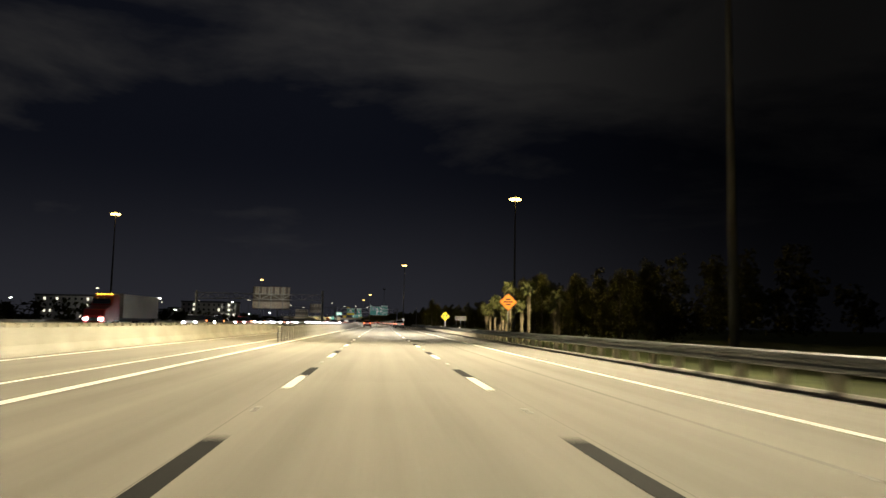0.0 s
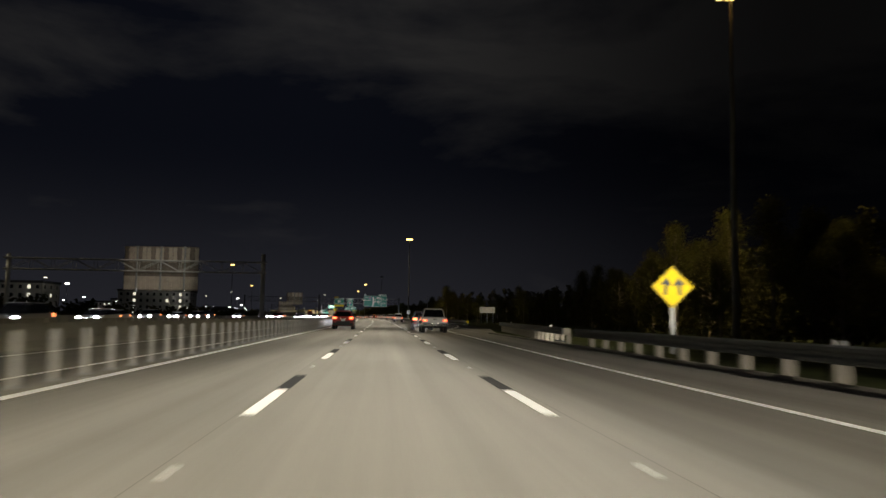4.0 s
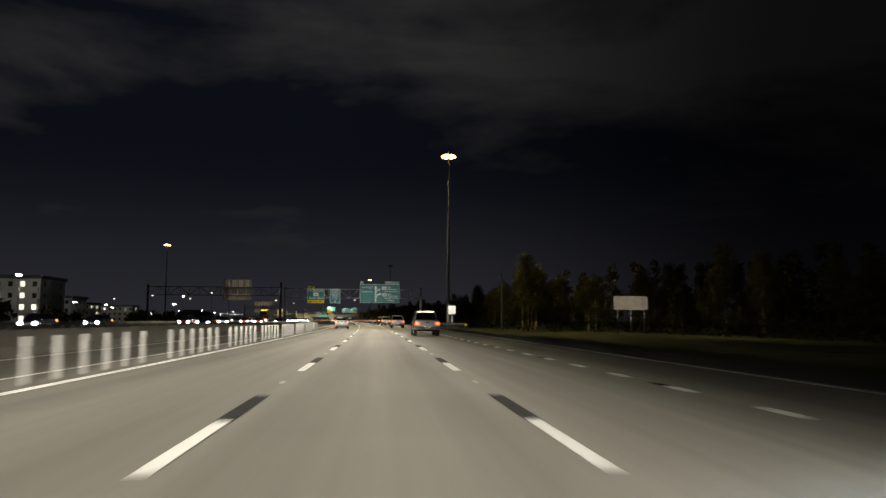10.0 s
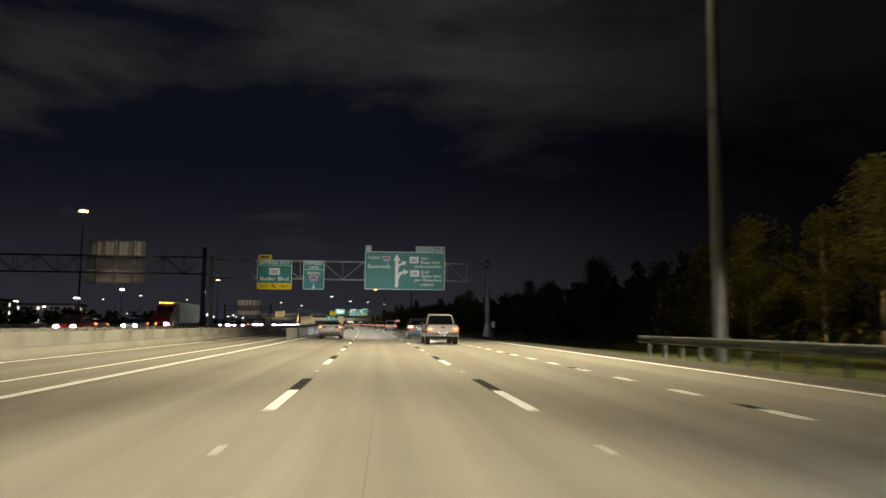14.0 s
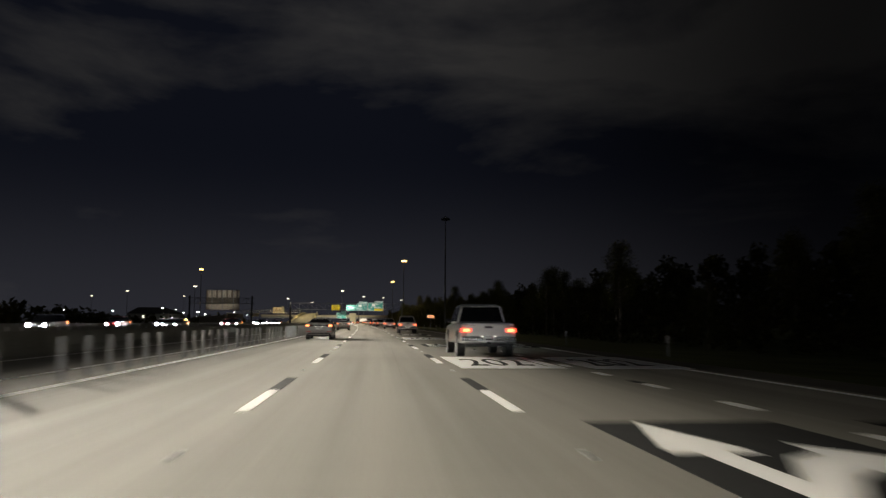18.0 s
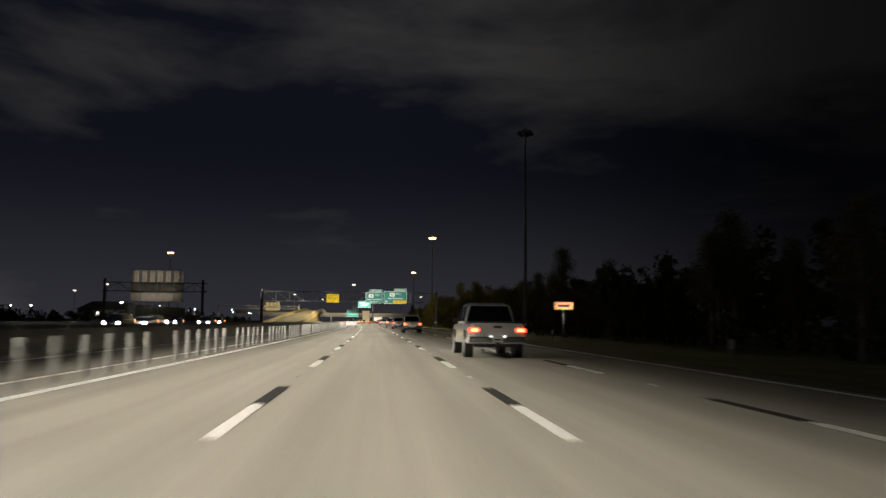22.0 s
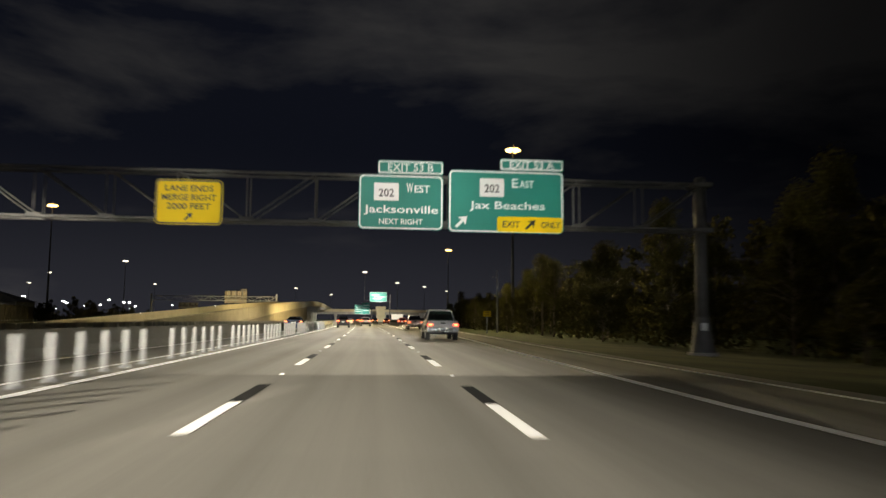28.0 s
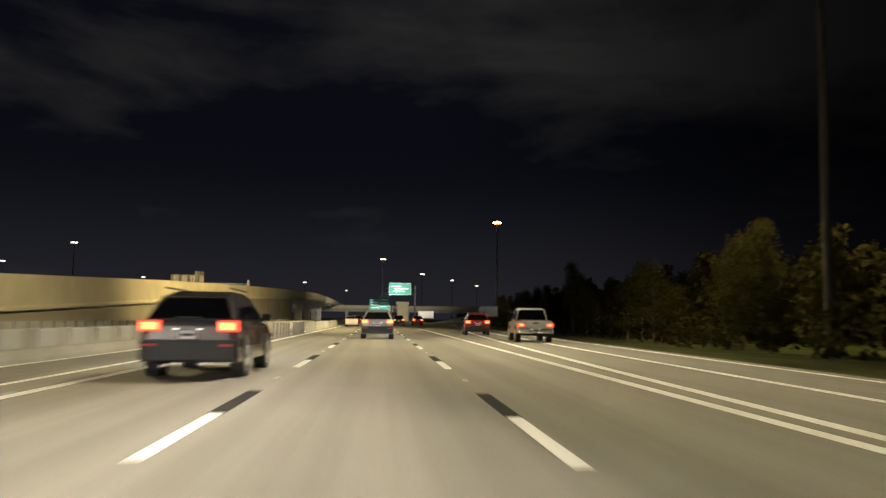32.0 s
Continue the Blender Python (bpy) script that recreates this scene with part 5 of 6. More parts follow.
def leaf_cloud(rng, clumps, per, size, name, material):
    """Many small bent leaf sprays round clump centres: (centre, radius) pairs."""
    vs, fs = [], []
    for c, r in clumps:
        for _ in range(per):
            d = Vector((rng.gauss(0, 1), rng.gauss(0, 1), rng.gauss(0, 0.8)))
            d = d.normalized() * r * (rng.random() ** 0.45)
            p = Vector(c) + d
            q = Euler((rng.uniform(-1.1, 1.1), rng.uniform(-1.1, 1.1), rng.uniform(0, 6.28))).to_matrix()
            s = size * rng.uniform(0.6, 1.4)
            n0 = len(vs)
            for a, b, e in ((-0.5, 0, 0), (0.05, -0.3, 0.12), (0.6, 0, -0.08), (0.0, 0.3, 0.12)):
                vs.append(tuple(p + q @ Vector((a * s, b * s, e * s))))
            fs += [(n0, n0 + 1, n0 + 3), (n0 + 1, n0 + 2, n0 + 3)]
    me = bpy.data.meshes.new(name)
    me.from_pydata(vs, [], fs)
    me.materials.append(material)
    return me


def make_tree(seed, height, spread, material, lean=0.0, crown_from=0.35, clump_n=32, per=140):
    rng = random.Random(seed)
    bm = bmesh.new()
    top = Vector((lean, 0.2 * lean, height * 0.9))
    base = Vector((0, 0, -0.6))
    pts = [base + (top - base) * (i / 5) + Vector((rng.uniform(-0.15, 0.15), rng.uniform(-0.15, 0.15), 0)) * (0 if i == 0 else 1) for i in range(6)]
    r0 = height * 0.016
    for i in range(5):
        rod(bm, pts[i], pts[i + 1], r0 * (1 - 0.17 * i), r0 * (1 - 0.17 * (i + 1)), 8)
    clumps = []
    for i in range(clump_n):
        f = crown_from + (1 - crown_from) * (i + rng.random()) / clump_n
        k = spread * math.sin(math.pi * min(0.95, 0.22 + 0.75 * (f - crown_from) / (1 - crown_from))) * rng.uniform(0.35, 1.05)
        a = rng.uniform(0, 6.28)
        c = base + (top - base) * f + Vector((math.cos(a) * k, math.sin(a) * k, rng.uniform(-0.5, 0.8)))
        start = base + (top - base) * max(0.2, f - 0.12)
        rod(bm, start, c, r0 * 0.32, r0 * 0.1, 5)
        clumps.append((c, rng.uniform(0.7, 1.5) * height / 12))
    trunk = mesh_of("trunk", bm, M_BARK, True)
    return trunk, leaf_cloud(rng, clumps, int(per * 2.2), 0.23, "crown", material)


KINDS = [make_tree(3, 13, 3.4, M_LEAF), make_tree(5, 15, 3.0, M_LEAF, 0.6, 0.45), make_tree(8, 11, 3.8, M_LEAF2, -0.4, 0.25), make_tree(13, 9, 3.2, M_LEAF2, 0.3, 0.15), make_tree(21, 16, 2.4, M_LEAF, 0.2, 0.5, 24, 130)]
LABELS = ("broad green tree at the woodland edge", "tall leaning tree with a high crown", "rounded dark green tree", "low bushy tree with dense leaves", "slender pine-like tree with a bare trunk")
rng = random.Random(77)


def tree(kind, off, y, k=1.0):
    tr, cr = KINDS[kind]
    ob = thing("tree", at_road(off, y, ground_height(off) - 0.1, rng.uniform(0, 360)) @ Matrix.Diagonal((k, k, k * rng.uniform(0.92, 1.1), 1)), LABELS[kind], "tree", "trees along the verge")
    part("trunk", tr, M_BARK, ob)
    part("crown", cr, M_LEAF, ob)
    return ob


def wood_edge(y):
    return float(np.interp(y, [0, 140, 170, 300, 380, 440, 462, 480, 600, 780, 860, 960, 1100, 1250], [48, 40, 32, 50, 54, 53, 42, 31, 27, 27, 24, 25, 33, 60]))



def wood_height(y):
    return float(np.interp(y, [120, 260, 400, 470, 540, 700, 800, 880, 905, 935, 1100], [0.98, 1.0, 0.95, 1.05, 0.72, 0.74, 0.76, 0.90, 0.82, 0.64, 0.64]))


y = 120.0
while y < 1240:
    e = wood_edge(y)
    for row in range(2):
        if rng.random() < 0.95:
            tree(rng.randrange(5) if row else rng.choice((0, 2, 3, 4)), e + row * 5.5 + rng.uniform(-1.8, 2.2), y + rng.uniform(-3, 3), (rng.uniform(0.72, 0.98) + 0.08 * row) * wood_height(y))
    y += rng.uniform(7.5, 10.5) if y > 380 else rng.uniform(8.5, 12)
for kind, o, y, k in ((4, 32.1, 449.9, 1.08), (4, 33.5, 462.0, 0.95), (1, 35.0, 455.5, 0.9), (0, 36.5, 446.0, 0.85)):
    tree(kind, o, y, k)
for o, y, k in ((-87, 1007, 0.62), (-83.5, 1001, 0.72), (-80, 1006, 0.78), (-76.5, 1010, 0.74), (-73.5, 1003, 0.66), (-68.5, 1006, 0.64), (-65.5, 1011, 0.56), (-91, 1012, 0.56)):
    tree(3, o, y, k)

# undergrowth and the far woods
rng2 = random.Random(5)
cl = []
y = 130.0
while y < 1240:
    e = wood_edge(y)
    for k in range(3):
        cl.append((tuple(R(e + rng2.uniform(-2.5, 12), y + rng2.uniform(-3, 3), rng2.uniform(-0.4, 1.4))), rng2.uniform(1.1, 2.3)))
    y += 3.2
tagged(new("undergrowth", leaf_cloud(rng2, cl, 34, 0.6, "undergrowth", M_LEAF2)), "dense dark undergrowth below the trees", "bushes", kind="stuff")
cl = []
y = 115.0
while y < 1240:
    for row in (2, 3, 4):
        o, h = wood_edge(y) + 5.5 * row + rng2.uniform(-2, 2), 13.5 * wood_height(y) * rng2.uniform(0.8, 1.08)
        for k in range(9):
            f = (k + rng2.random()) / 9
            cl.append((tuple(R(o + rng2.uniform(-2.2, 2.2) * (1.1 - f), y + rng2.uniform(-2.2, 2.2) * (1.1 - f), h * (0.12 + 0.85 * f))), (1.9 - 0.8 * f) * rng2.uniform(0.7, 1.1)))
    y += rng2.uniform(6.5, 8.5)
tagged(new("inner_woods", leaf_cloud(rng2, cl, 42, 0.7, "inner_woods", M_LEAF2)), "dark crowns of the wood behind its edge", "woods", kind="stuff")
cl = []
for i in range(520):
    y = rng2.uniform(100, 1700)
    o = wood_edge(min(y, 1240)) + rng2.uniform(18, 60)
    cl.append((tuple(R(o, y, rng2.uniform(1, 8.5 * wood_height(y)))), rng2.uniform(2.0, 3.8)))
for i in range(260):
    y = rng2.uniform(150, 1500)
    o = -rng2.uniform(66, 96) if y < 800 else -rng2.uniform(100, 160)
    cl.append((tuple(R(o, y, rng2.uniform(0.3, 3.2))), rng2.uniform(1.5, 3.2)))
tagged(new("far_woods", leaf_cloud(rng2, cl, 46, 1.5, "far_woods", M_LEAF2)), "dark distant woods and hedges", "woods", kind="stuff")

# ---- cabbage palms beside the guard rail ----


def make_palm(seed, h):
    r = random.Random(seed)
    bm = bmesh.new()
    lean = r.uniform(-0.25, 0.25)
    n = 9
    for i in range(n):
        a = Vector((lean * (i / n) ** 2, 0, -0.6 + (h + 0.6) * i / n))
        b = Vector((lean * ((i + 1) / n) ** 2, 0, -0.6 + (h + 0.6) * (i + 1) / n))
        rod(bm, a, b, 0.145 + 0.03 * (i % 2), 0.135 + 0.045 * (i > 5), 9)
    for i in range(60):
        z = h * r.uniform(0.55, 1.0)
        a = r.uniform(0, 6.28)
        rod(bm, (lean * (z / h) ** 2 + 0.13 * math.cos(a), 0.13 * math.sin(a), z), (lean + 0.25 * math.cos(a), 0.25 * math.sin(a), z + 0.24), 0.04, 0.015, 4)
    trunk = mesh_of("trunk", bm, M_PALMBARK)
    vs, fs = [], []
    for i in range(46):
        a = r.uniform(0, 6.28)
        up = r.uniform(-0.9, 1.25)
        ln = r.uniform(0.5, 0.86)
        p0 = Vector((lean, 0, h + 0.1))
        d = Vector((math.cos(a) * math.cos(up), math.sin(a) * math.cos(up), math.sin(up)))
        mid = p0 + d * ln * 0.6
        side = d.cross(Vector((0, 0, 1))).normalized()
        for j in range(13):
            f = (j - 6) / 6
            tip = mid + (d * (1 - 0.25 * abs(f)) + side * f * 1.1).normalized() * ln * 0.62 + Vector((0, 0, -0.34 * abs(f) - 0.12))
            w = side * 0.035 + Vector((0, 0, 0.02))
            n0 = len(vs)
            m2 = (mid + tip) / 2 + Vector((0, 0, 0.05))
            vs += [tuple(mid), tuple(m2 - w), tuple(tip), tuple(m2 + w)]
            fs.append((n0, n0 + 1, n0 + 2, n0 + 3))
        n0 = len(vs)
        w = side * 0.018
        vs += [tuple(p0 - w), tuple(mid - w), tuple(mid + w), tuple(p0 + w)]
        fs.append((n0, n0 + 1, n0 + 2, n0 + 3))
    me = bpy.data.meshes.new("fronds")
    me.from_pydata(vs, [], fs)
    me.materials.append(M_PALM)
    return trunk, me


for i, (o, y, h) in enumerate(((12.94, 101.9, 3.5), (12.99, 99.2, 3.2), (12.94, 94.9, 4.1), (12.99, 92.0, 2.9), (13.04, 90.0, 3.9), (13.02, 87.4, 2.7), (12.9, 84.2, 5.2), (13.6, 81.5, 3.4), (13.2, 76.0, 4.8), (14.4, 70.5, 3.2), (13.6, 66.0, 3.6))):
    tr, fr = make_palm(40 + i, h)
    ob = thing("cabbage_palm", at_road(o, y, -0.35, 40 * i), "cabbage palm with a shaggy trunk behind the guard rail", "palm tree", "palms beside the rail")
    part("trunk", tr, M_PALMBARK, ob)
    part("fronds", fr, M_PALM, ob)

# ---- buildings and far street lamps across the road ----


def apartment(off, y, w, d, floors, seed, label):
    r = random.Random(seed)
    h = floors * 3.1
    ob = thing("apartment_building", at_road(off, y, -0.5), label, "building", "buildings across the road")
    part("wall", box(bmesh.new(), -w / 2, w / 2, -d / 2, d / 2, -1, h), M_FACADE, ob)
    part("roof", box(bmesh.new(), -w / 2 - 0.5, w / 2 + 0.5, -d / 2 - 0.5, d / 2 + 0.5, h, h + 0.9, 0.1), M_ROOF, ob)
    bays = int(w / 3.0)
    win = {}
    for lit in (True, False):
        win[lit] = mesh_of("window", box(bmesh.new(), -0.55, 0.55, -0.05, 0.02, 0, 1.35), M_WLIT if lit else M_WDARK)
    trimb = mesh_of("balcony", box(bmesh.new(), -1.2, 1.2, -1.0, 0, -0.2, 0.7, 0.03), M_FACADE)
    for f in range(floors):
        for b in range(bays):
            x = -w / 2 + (b + 0.5) * w / bays
            w_ob = part("window", win[(b % 7 == seed % 7 and r.random() < 0.8) or r.random() < 0.12], M_WDARK, ob)
            w_ob.matrix_basis = pose(x, -d / 2 - 0.02, f * 3.1 + 1.0)
            if b % 3 == 1 and f:
                b_ob = part("balcony", trimb, M_FACADE, ob)
                b_ob.matrix_basis = pose(x, -d / 2, f * 3.1)
    side = int(d / 5)
    for f in range(floors):
        for b in range(side):
            w_ob = part("window", win[r.random() < 0.3], M_WDARK, ob)
            w_ob.matrix_basis = pose(w / 2 + 0.02, -d / 2 + (b + 0.5) * d / side, f * 3.1 + 1.0, 0, 0, 90)
    return ob


# street lamps added in front of the blocks to brighten their facades
FACADE_LAMPS = [(-112, 415), (-150, 405), (-88, 500), (-100, 578), (-132, 572), (-150, 690), (-185, 690), (-140, 775)]
apartment(-150, 432, 52, 18, 4, 1, "four-storey apartment block with scattered lit windows")
apartment(-104, 520, 34, 18, 4, 2, "four-storey apartment block with scattered lit windows")
apartment(-126, 600, 40, 18, 3, 3, "three-storey apartment block with lit stairwells")
apartment(-165, 720, 60, 20, 3, 4, "long apartment block with scattered lit windows")
apartment(-150, 800, 36, 18, 3, 6, "three-storey building with lit ground floor")
apartment(-210, 900, 70, 24, 3, 7, "low long commercial building at night")

lamp_post = mesh_of("post", rod(bmesh.new(), (0, 0, -0.5), (0, 0, 9), 0.1, 0.07, 8), M_DARKSTEEL)
lamp_head = mesh_of("lantern", box(bmesh.new(), -0.55, 0.55, -0.3, 0.3, 8.85, 9.15, 0.06), M_FARLAMP)
r3 = random.Random(9)
for i in range(54):
    y = r3.uniform(330, 1750)
    o = -r3.uniform(72, 330) - (0 if y < 900 else 40)
    if i >= 46:
        o, y = FACADE_LAMPS[i - 46]
        la = bpy.data.lights.new("facade_fill_light", "POINT")
        la.energy, la.color, la.shadow_soft_size = STREET, (1.0, 0.95, 0.85), 0.4
        new("facade_fill_light", la).matrix_basis = at_road(o, y, 8.2)
    ob = thing("street_lamp", at_road(o, y, -0.5) @ Matrix.Diagonal((1.15, 1.15, r3.uniform(0.8, 1.5), 1)), "distant street lamp with a bright white lantern", "street lamp", "far street lamps")
    part("post", lamp_post, M_DARKSTEEL, ob)
    part("lantern", lamp_head, M_FARLAMP, ob)

# ---- vehicles ----
# outline of one side, tail at y = 0, nose at y = length: (y, z) of the shell, then of the glasshouse
SHAPES = {
    "sedan": dict(L=4.7, W=1.80, shell=[(0.05, 0.34), (0.0, 0.60), (0.03, 0.82), (0.02, 1.04), (0.10, 1.12), (0.45, 1.12), (1.2, 1.08), (3.35, 1.0), (4.2, 0.84), (4.62, 0.66), (4.7, 0.42), (4.62, 0.24), (0.15, 0.22)], house=[(0.42, 1.09), (1.25, 1.40), (2.1, 1.46), (2.75, 1.40), (3.55, 0.98)], wheel=0.33, wy=(0.95, 3.75), tail=(0.62, 0.87, 0.14, 0.46)),
    "suv": dict(L=4.7, W=1.88, shell=[(0.05, 0.38), (0.0, 0.70), (0.05, 1.05), (0.12, 1.12), (1.0, 1.12), (3.5, 1.08), (4.3, 0.98), (4.62, 0.78), (4.7, 0.48), (4.6, 0.30), (0.15, 0.30)], house=[(0.10, 1.10), (0.58, 1.58), (1.15, 1.70), (2.4, 1.70), (2.9, 1.62), (3.75, 1.06)], wheel=0.37, wy=(0.95, 3.75), tail=(0.66, 0.90, 0.21, 0.38)),
    "pickup": dict(L=5.6, W=1.95, shell=[(0.05, 0.55), (0.0, 0.62), (0.0, 1.12), (0.06, 1.18), (1.9, 1.18), (4.0, 1.16), (5.2, 1.12), (5.5, 1.0), (5.6, 0.6), (5.5, 0.42), (0.15, 0.48)], house=[(1.75, 1.15), (1.9, 1.80), (2.5, 1.88), (3.4, 1.86), (3.7, 1.78), (4.3, 1.14)], wheel=0.42, wy=(1.15, 4.6), tail=(0.84, 0.86, 0.14, 0.38)),
}


def hull(side, half, top_in, z_lo, z_hi, bevel=0.06):
    """A body from its side outline: full width low down, drawn in towards the top."""
    bm = bmesh.new()
    n = len(side)

    def wid(z):
        f = min(1, max(0, (z - z_lo) / max(0.01, z_hi - z_lo)))
        return half - top_in * f
    cols = []
    for k in (-1, -0.82, 0.82, 1):
        cols.append([bm.verts.new((k * wid(z) * (1.0 if abs(k) < 1 else 1.0), y + (0.05 if abs(k) == 1 and y < 0.3 else (-0.12 if abs(k) == 1 and y > 4.0 else 0)), z - (0.03 if abs(k) == 1 and z > z_hi - 0.12 else 0))) for y, z in side])
    for c in range(3):
        for i in range(n):
            j = (i + 1) % n
            bm.faces.new((cols[c][i], cols[c][j], cols[c + 1][j], cols[c + 1][i]))
    bm.faces.new(cols[0])
    bm.faces.new(cols[3][::-1])
    bmesh.ops.recalc_face_normals(bm, faces=bm.faces)
    if bevel:
        bmesh.ops.bevel(bm, geom=[e for e in bm.edges if e.calc_face_angle(0) > 0.35], offset=bevel, segments=2, profile=0.6, affect="EDGES", clamp_overlap=True)
    return bm


def wheel_meshes(r):
    bm = bmesh.new()
    bmesh.ops.create_cone(bm, cap_ends=True, segments=24, radius1=r, radius2=r, depth=0.24, matrix=Matrix.Rotation(math.pi / 2, 4, "Y"))
    bmesh.ops.bevel(bm, geom=[e for e in bm.edges if len(e.link_faces) == 2 and e.calc_face_angle(0) > 1.0], offset=0.05, segments=2, affect="EDGES")
    tyre = mesh_of("tyre", bm, M_TYRE, False)
    bm = bmesh.new()
    for sx in (0.125,):
        bmesh.ops.create_cone(bm, cap_ends=True, segments=20, radius1=r * 0.2, radius2=r * 0.2, depth=0.02, matrix=Matrix.Translation((sx, 0, 0)) @ Matrix.Rotation(math.pi / 2, 4, "Y"))
        for a in range(5):
            t = 2 * math.pi * a / 5
            rod(bm, (sx, 0, 0), (sx * 0.96, r * 0.62 * math.cos(t), r * 0.62 * math.sin(t)), 0.05, 0.04, 6)
        for a in range(20):
            t0, t1 = 2 * math.pi * a / 20, 2 * math.pi * (a + 1) / 20
            rod(bm, (sx, r * 0.64 * math.cos(t0), r * 0.64 * math.sin(t0)), (sx, r * 0.64 * math.cos(t1), r * 0.64 * math.sin(t1)), 0.025, None, 5)
    return tyre, mesh_of("rim", bm, M_RIM)


WHEELS = {k: wheel_meshes(v["wheel"]) for k, v in SHAPES.items()}


def car(kind, paint, m, label, group="", tail_bright=True, category="car"):
    s = SHAPES[kind]
    L, W = s["L"], s["W"]
    h = W / 2
    name = {"pickup": "pickup_truck", "suv": "suv_car", "sedan": "sedan_car"}[kind]
    ob = thing(name, m, label, category, group)
    zt = max(z for _, z in s["shell"])
    part("body", hull(s["shell"], h, 0.07, 0.6, zt), paint, ob)
    ztop = max(z for _, z in s["house"])
    zlow = min(z for _, z in s["house"])
    top_in = 0.17 if kind == "pickup" else 0.24
    cabin = part("cabin", hull(s["house"], h - 0.07, top_in, zlow, ztop, 0.06), paint, ob)
    # panes follow the glasshouse: rear, front and sides
    (y0, z0), (y1, z1) = s["house"][0], s["house"][1]
    (y3, z3), (y4, z4) = s["house"][-2], s["house"][-1]

    def quad(bm, pts):
        f = bm.faces.new([bm.verts.new(p) for p in pts])
        bmesh.ops.solidify(bm, geom=[f], thickness=0.012)
    wl, wt_ = h - 0.16, h - 0.13 - top_in
    bm = bmesh.new()
    quad(bm, [(-wl, y0 - 0.035 + 0.1 * (y1 - y0), z0 + 0.1 * (z1 - z0)), (wl, y0 - 0.035 + 0.1 * (y1 - y0), z0 + 0.1 * (z1 - z0)), (wt_, y1 - 0.035 - 0.06 * (y1 - y0), z1 - 0.06 * (z1 - z0)), (-wt_, y1 - 0.035 - 0.06 * (y1 - y0), z1 - 0.06 * (z1 - z0))])
    part("rear_window", bm, M_GLASS, cabin)
    bm = bmesh.new()
    quad(bm, [(wl, y4 + 0.02 - 0.06, z4 + 0.09), (-wl, y4 + 0.02 - 0.06, z4 + 0.09), (-wt_, y3 + 0.045, z3 - 0.02), (wt_, y3 + 0.045, z3 - 0.02)])
    part("windscreen", bm, M_GLASS, cabin)
    for sx in (-1, 1):
        bm = bmesh.new()
        xa, xb = sx * (h - 0.085), sx * (h - 0.035 - top_in)
        ym = (y1 + y3) / 2
        for a, b, c, d in ((y0 + 0.45 if kind != "pickup" else y0 + 0.15, ym - 0.06, ym - 0.06, y1 + 0.12), (ym + 0.06, y4 - 0.4, y3 - 0.05, ym + 0.06)):
            pts = [(xa, a, zlow + 0.08), (xa, b, zlow + 0.08), (xb, c, ztop - 0.14), (xb, d, ztop - 0.14)]
            quad(bm, pts if sx > 0 else pts[::-1])
        part("side_window", bm, M_GLASS, cabin)
        bm = bmesh.new()
        box(bm, sx * (h + 0.02) - 0.1, sx * (h + 0.02) + 0.1, y4 - 0.45, y4 - 0.3, zlow + 0.04, zlow + 0.2, 0.04)
        part("mirror", bm, M_TRIM, ob)
        for wy in s["wy"]:
            w_ob = part("wheel", bmesh_arch(s["wheel"]), M_TRIM, ob)
            w_ob.matrix_basis = pose(sx * (h - 0.125), wy, s["wheel"])
            part("tyre", WHEELS[kind][0], M_TYRE, w_ob)
            part("rim", WHEELS[kind][1], M_RIM, w_ob).matrix_basis = pose(0, 0, 0, 0, 0, 0 if sx > 0 else 180)
        _, tz, th, tw = s["tail"]
        bm = bmesh.new()
        xo = sx * (h - tw / 2 - 0.02)
        box(bm, xo - tw / 2, xo + tw / 2, -0.045, 0.22, tz, tz + th, 0.03)
        t_ob = part("tail_lamp", bm, M_TAIL if kind != "sedan" else M_TAILD, ob, "red lit tail lamp")
        bm = bmesh.new()
        c0, c1 = {"sedan": (-0.02, 0.5), "suv": (-0.44, 0.4), "pickup": (-0.3, 0.3)}[kind]
        xs = sorted((xo + sx * c0 * tw, xo + sx * c1 * tw))
        box(bm, xs[0], xs[1], -0.062, 0.03, tz + th * 0.14, tz + th * 0.84, 0.02)
        part("lamp_core", bm, M_TAILC, t_ob)
        bm = bmesh.new()
        hx = sx * (h - 0.34)
        box(bm, hx - 0.17, hx + 0.17, L - 0.22, L + 0.015, 0.62 if kind == "sedan" else 0.76, 0.78 if kind == "sedan" else 0.93, 0.03)
        part("headlamp", bm, M_HEAD, ob, "white lit headlamp")
        bm = bmesh.new()
        rz = 0.52 if kind != "suv" else 0.62
        box(bm, sx * (h * 0.76) - 0.13, sx * (h * 0.76) + 0.13, -0.075 if kind == "suv" else -0.03, 0.02, rz, rz + 0.045, 0.01)
        part("reflector", bm, M_RED, ob)
    bm = bmesh.new()
    b0, b1 = {"sedan": (0.24, 0.31), "suv": (0.34, 0.74), "pickup": (0.52, 0.72)}[kind]
    box(bm, -h + 0.05, h - 0.05, -0.06, 0.3, b0, b1, 0.03)
    part("rear_bumper", bm, M_CHROME if kind == "pickup" else M_TRIM, ob)
    if kind == "sedan":
        bm = bmesh.new()
        arch = [(-0.76, 0.24), (-0.74, 0.36), (-0.66, 0.43), (0.66, 0.43), (0.74, 0.36), (0.76, 0.24)]
        for (xa, za), (xb, zb) in zip(arch, arch[1:]):
            rod(bm, (xa, -0.02, za), (xb, -0.02, zb), 0.032, None, 8)
        part("bumper_trim", bm, M_TRIM, ob, "black arched bumper trim")
        part("lamp_band", box(bmesh.new(), -h + 0.45, h - 0.45, -0.012, 0.05, 0.90, 0.97, 0.01), M_TRIM, ob)
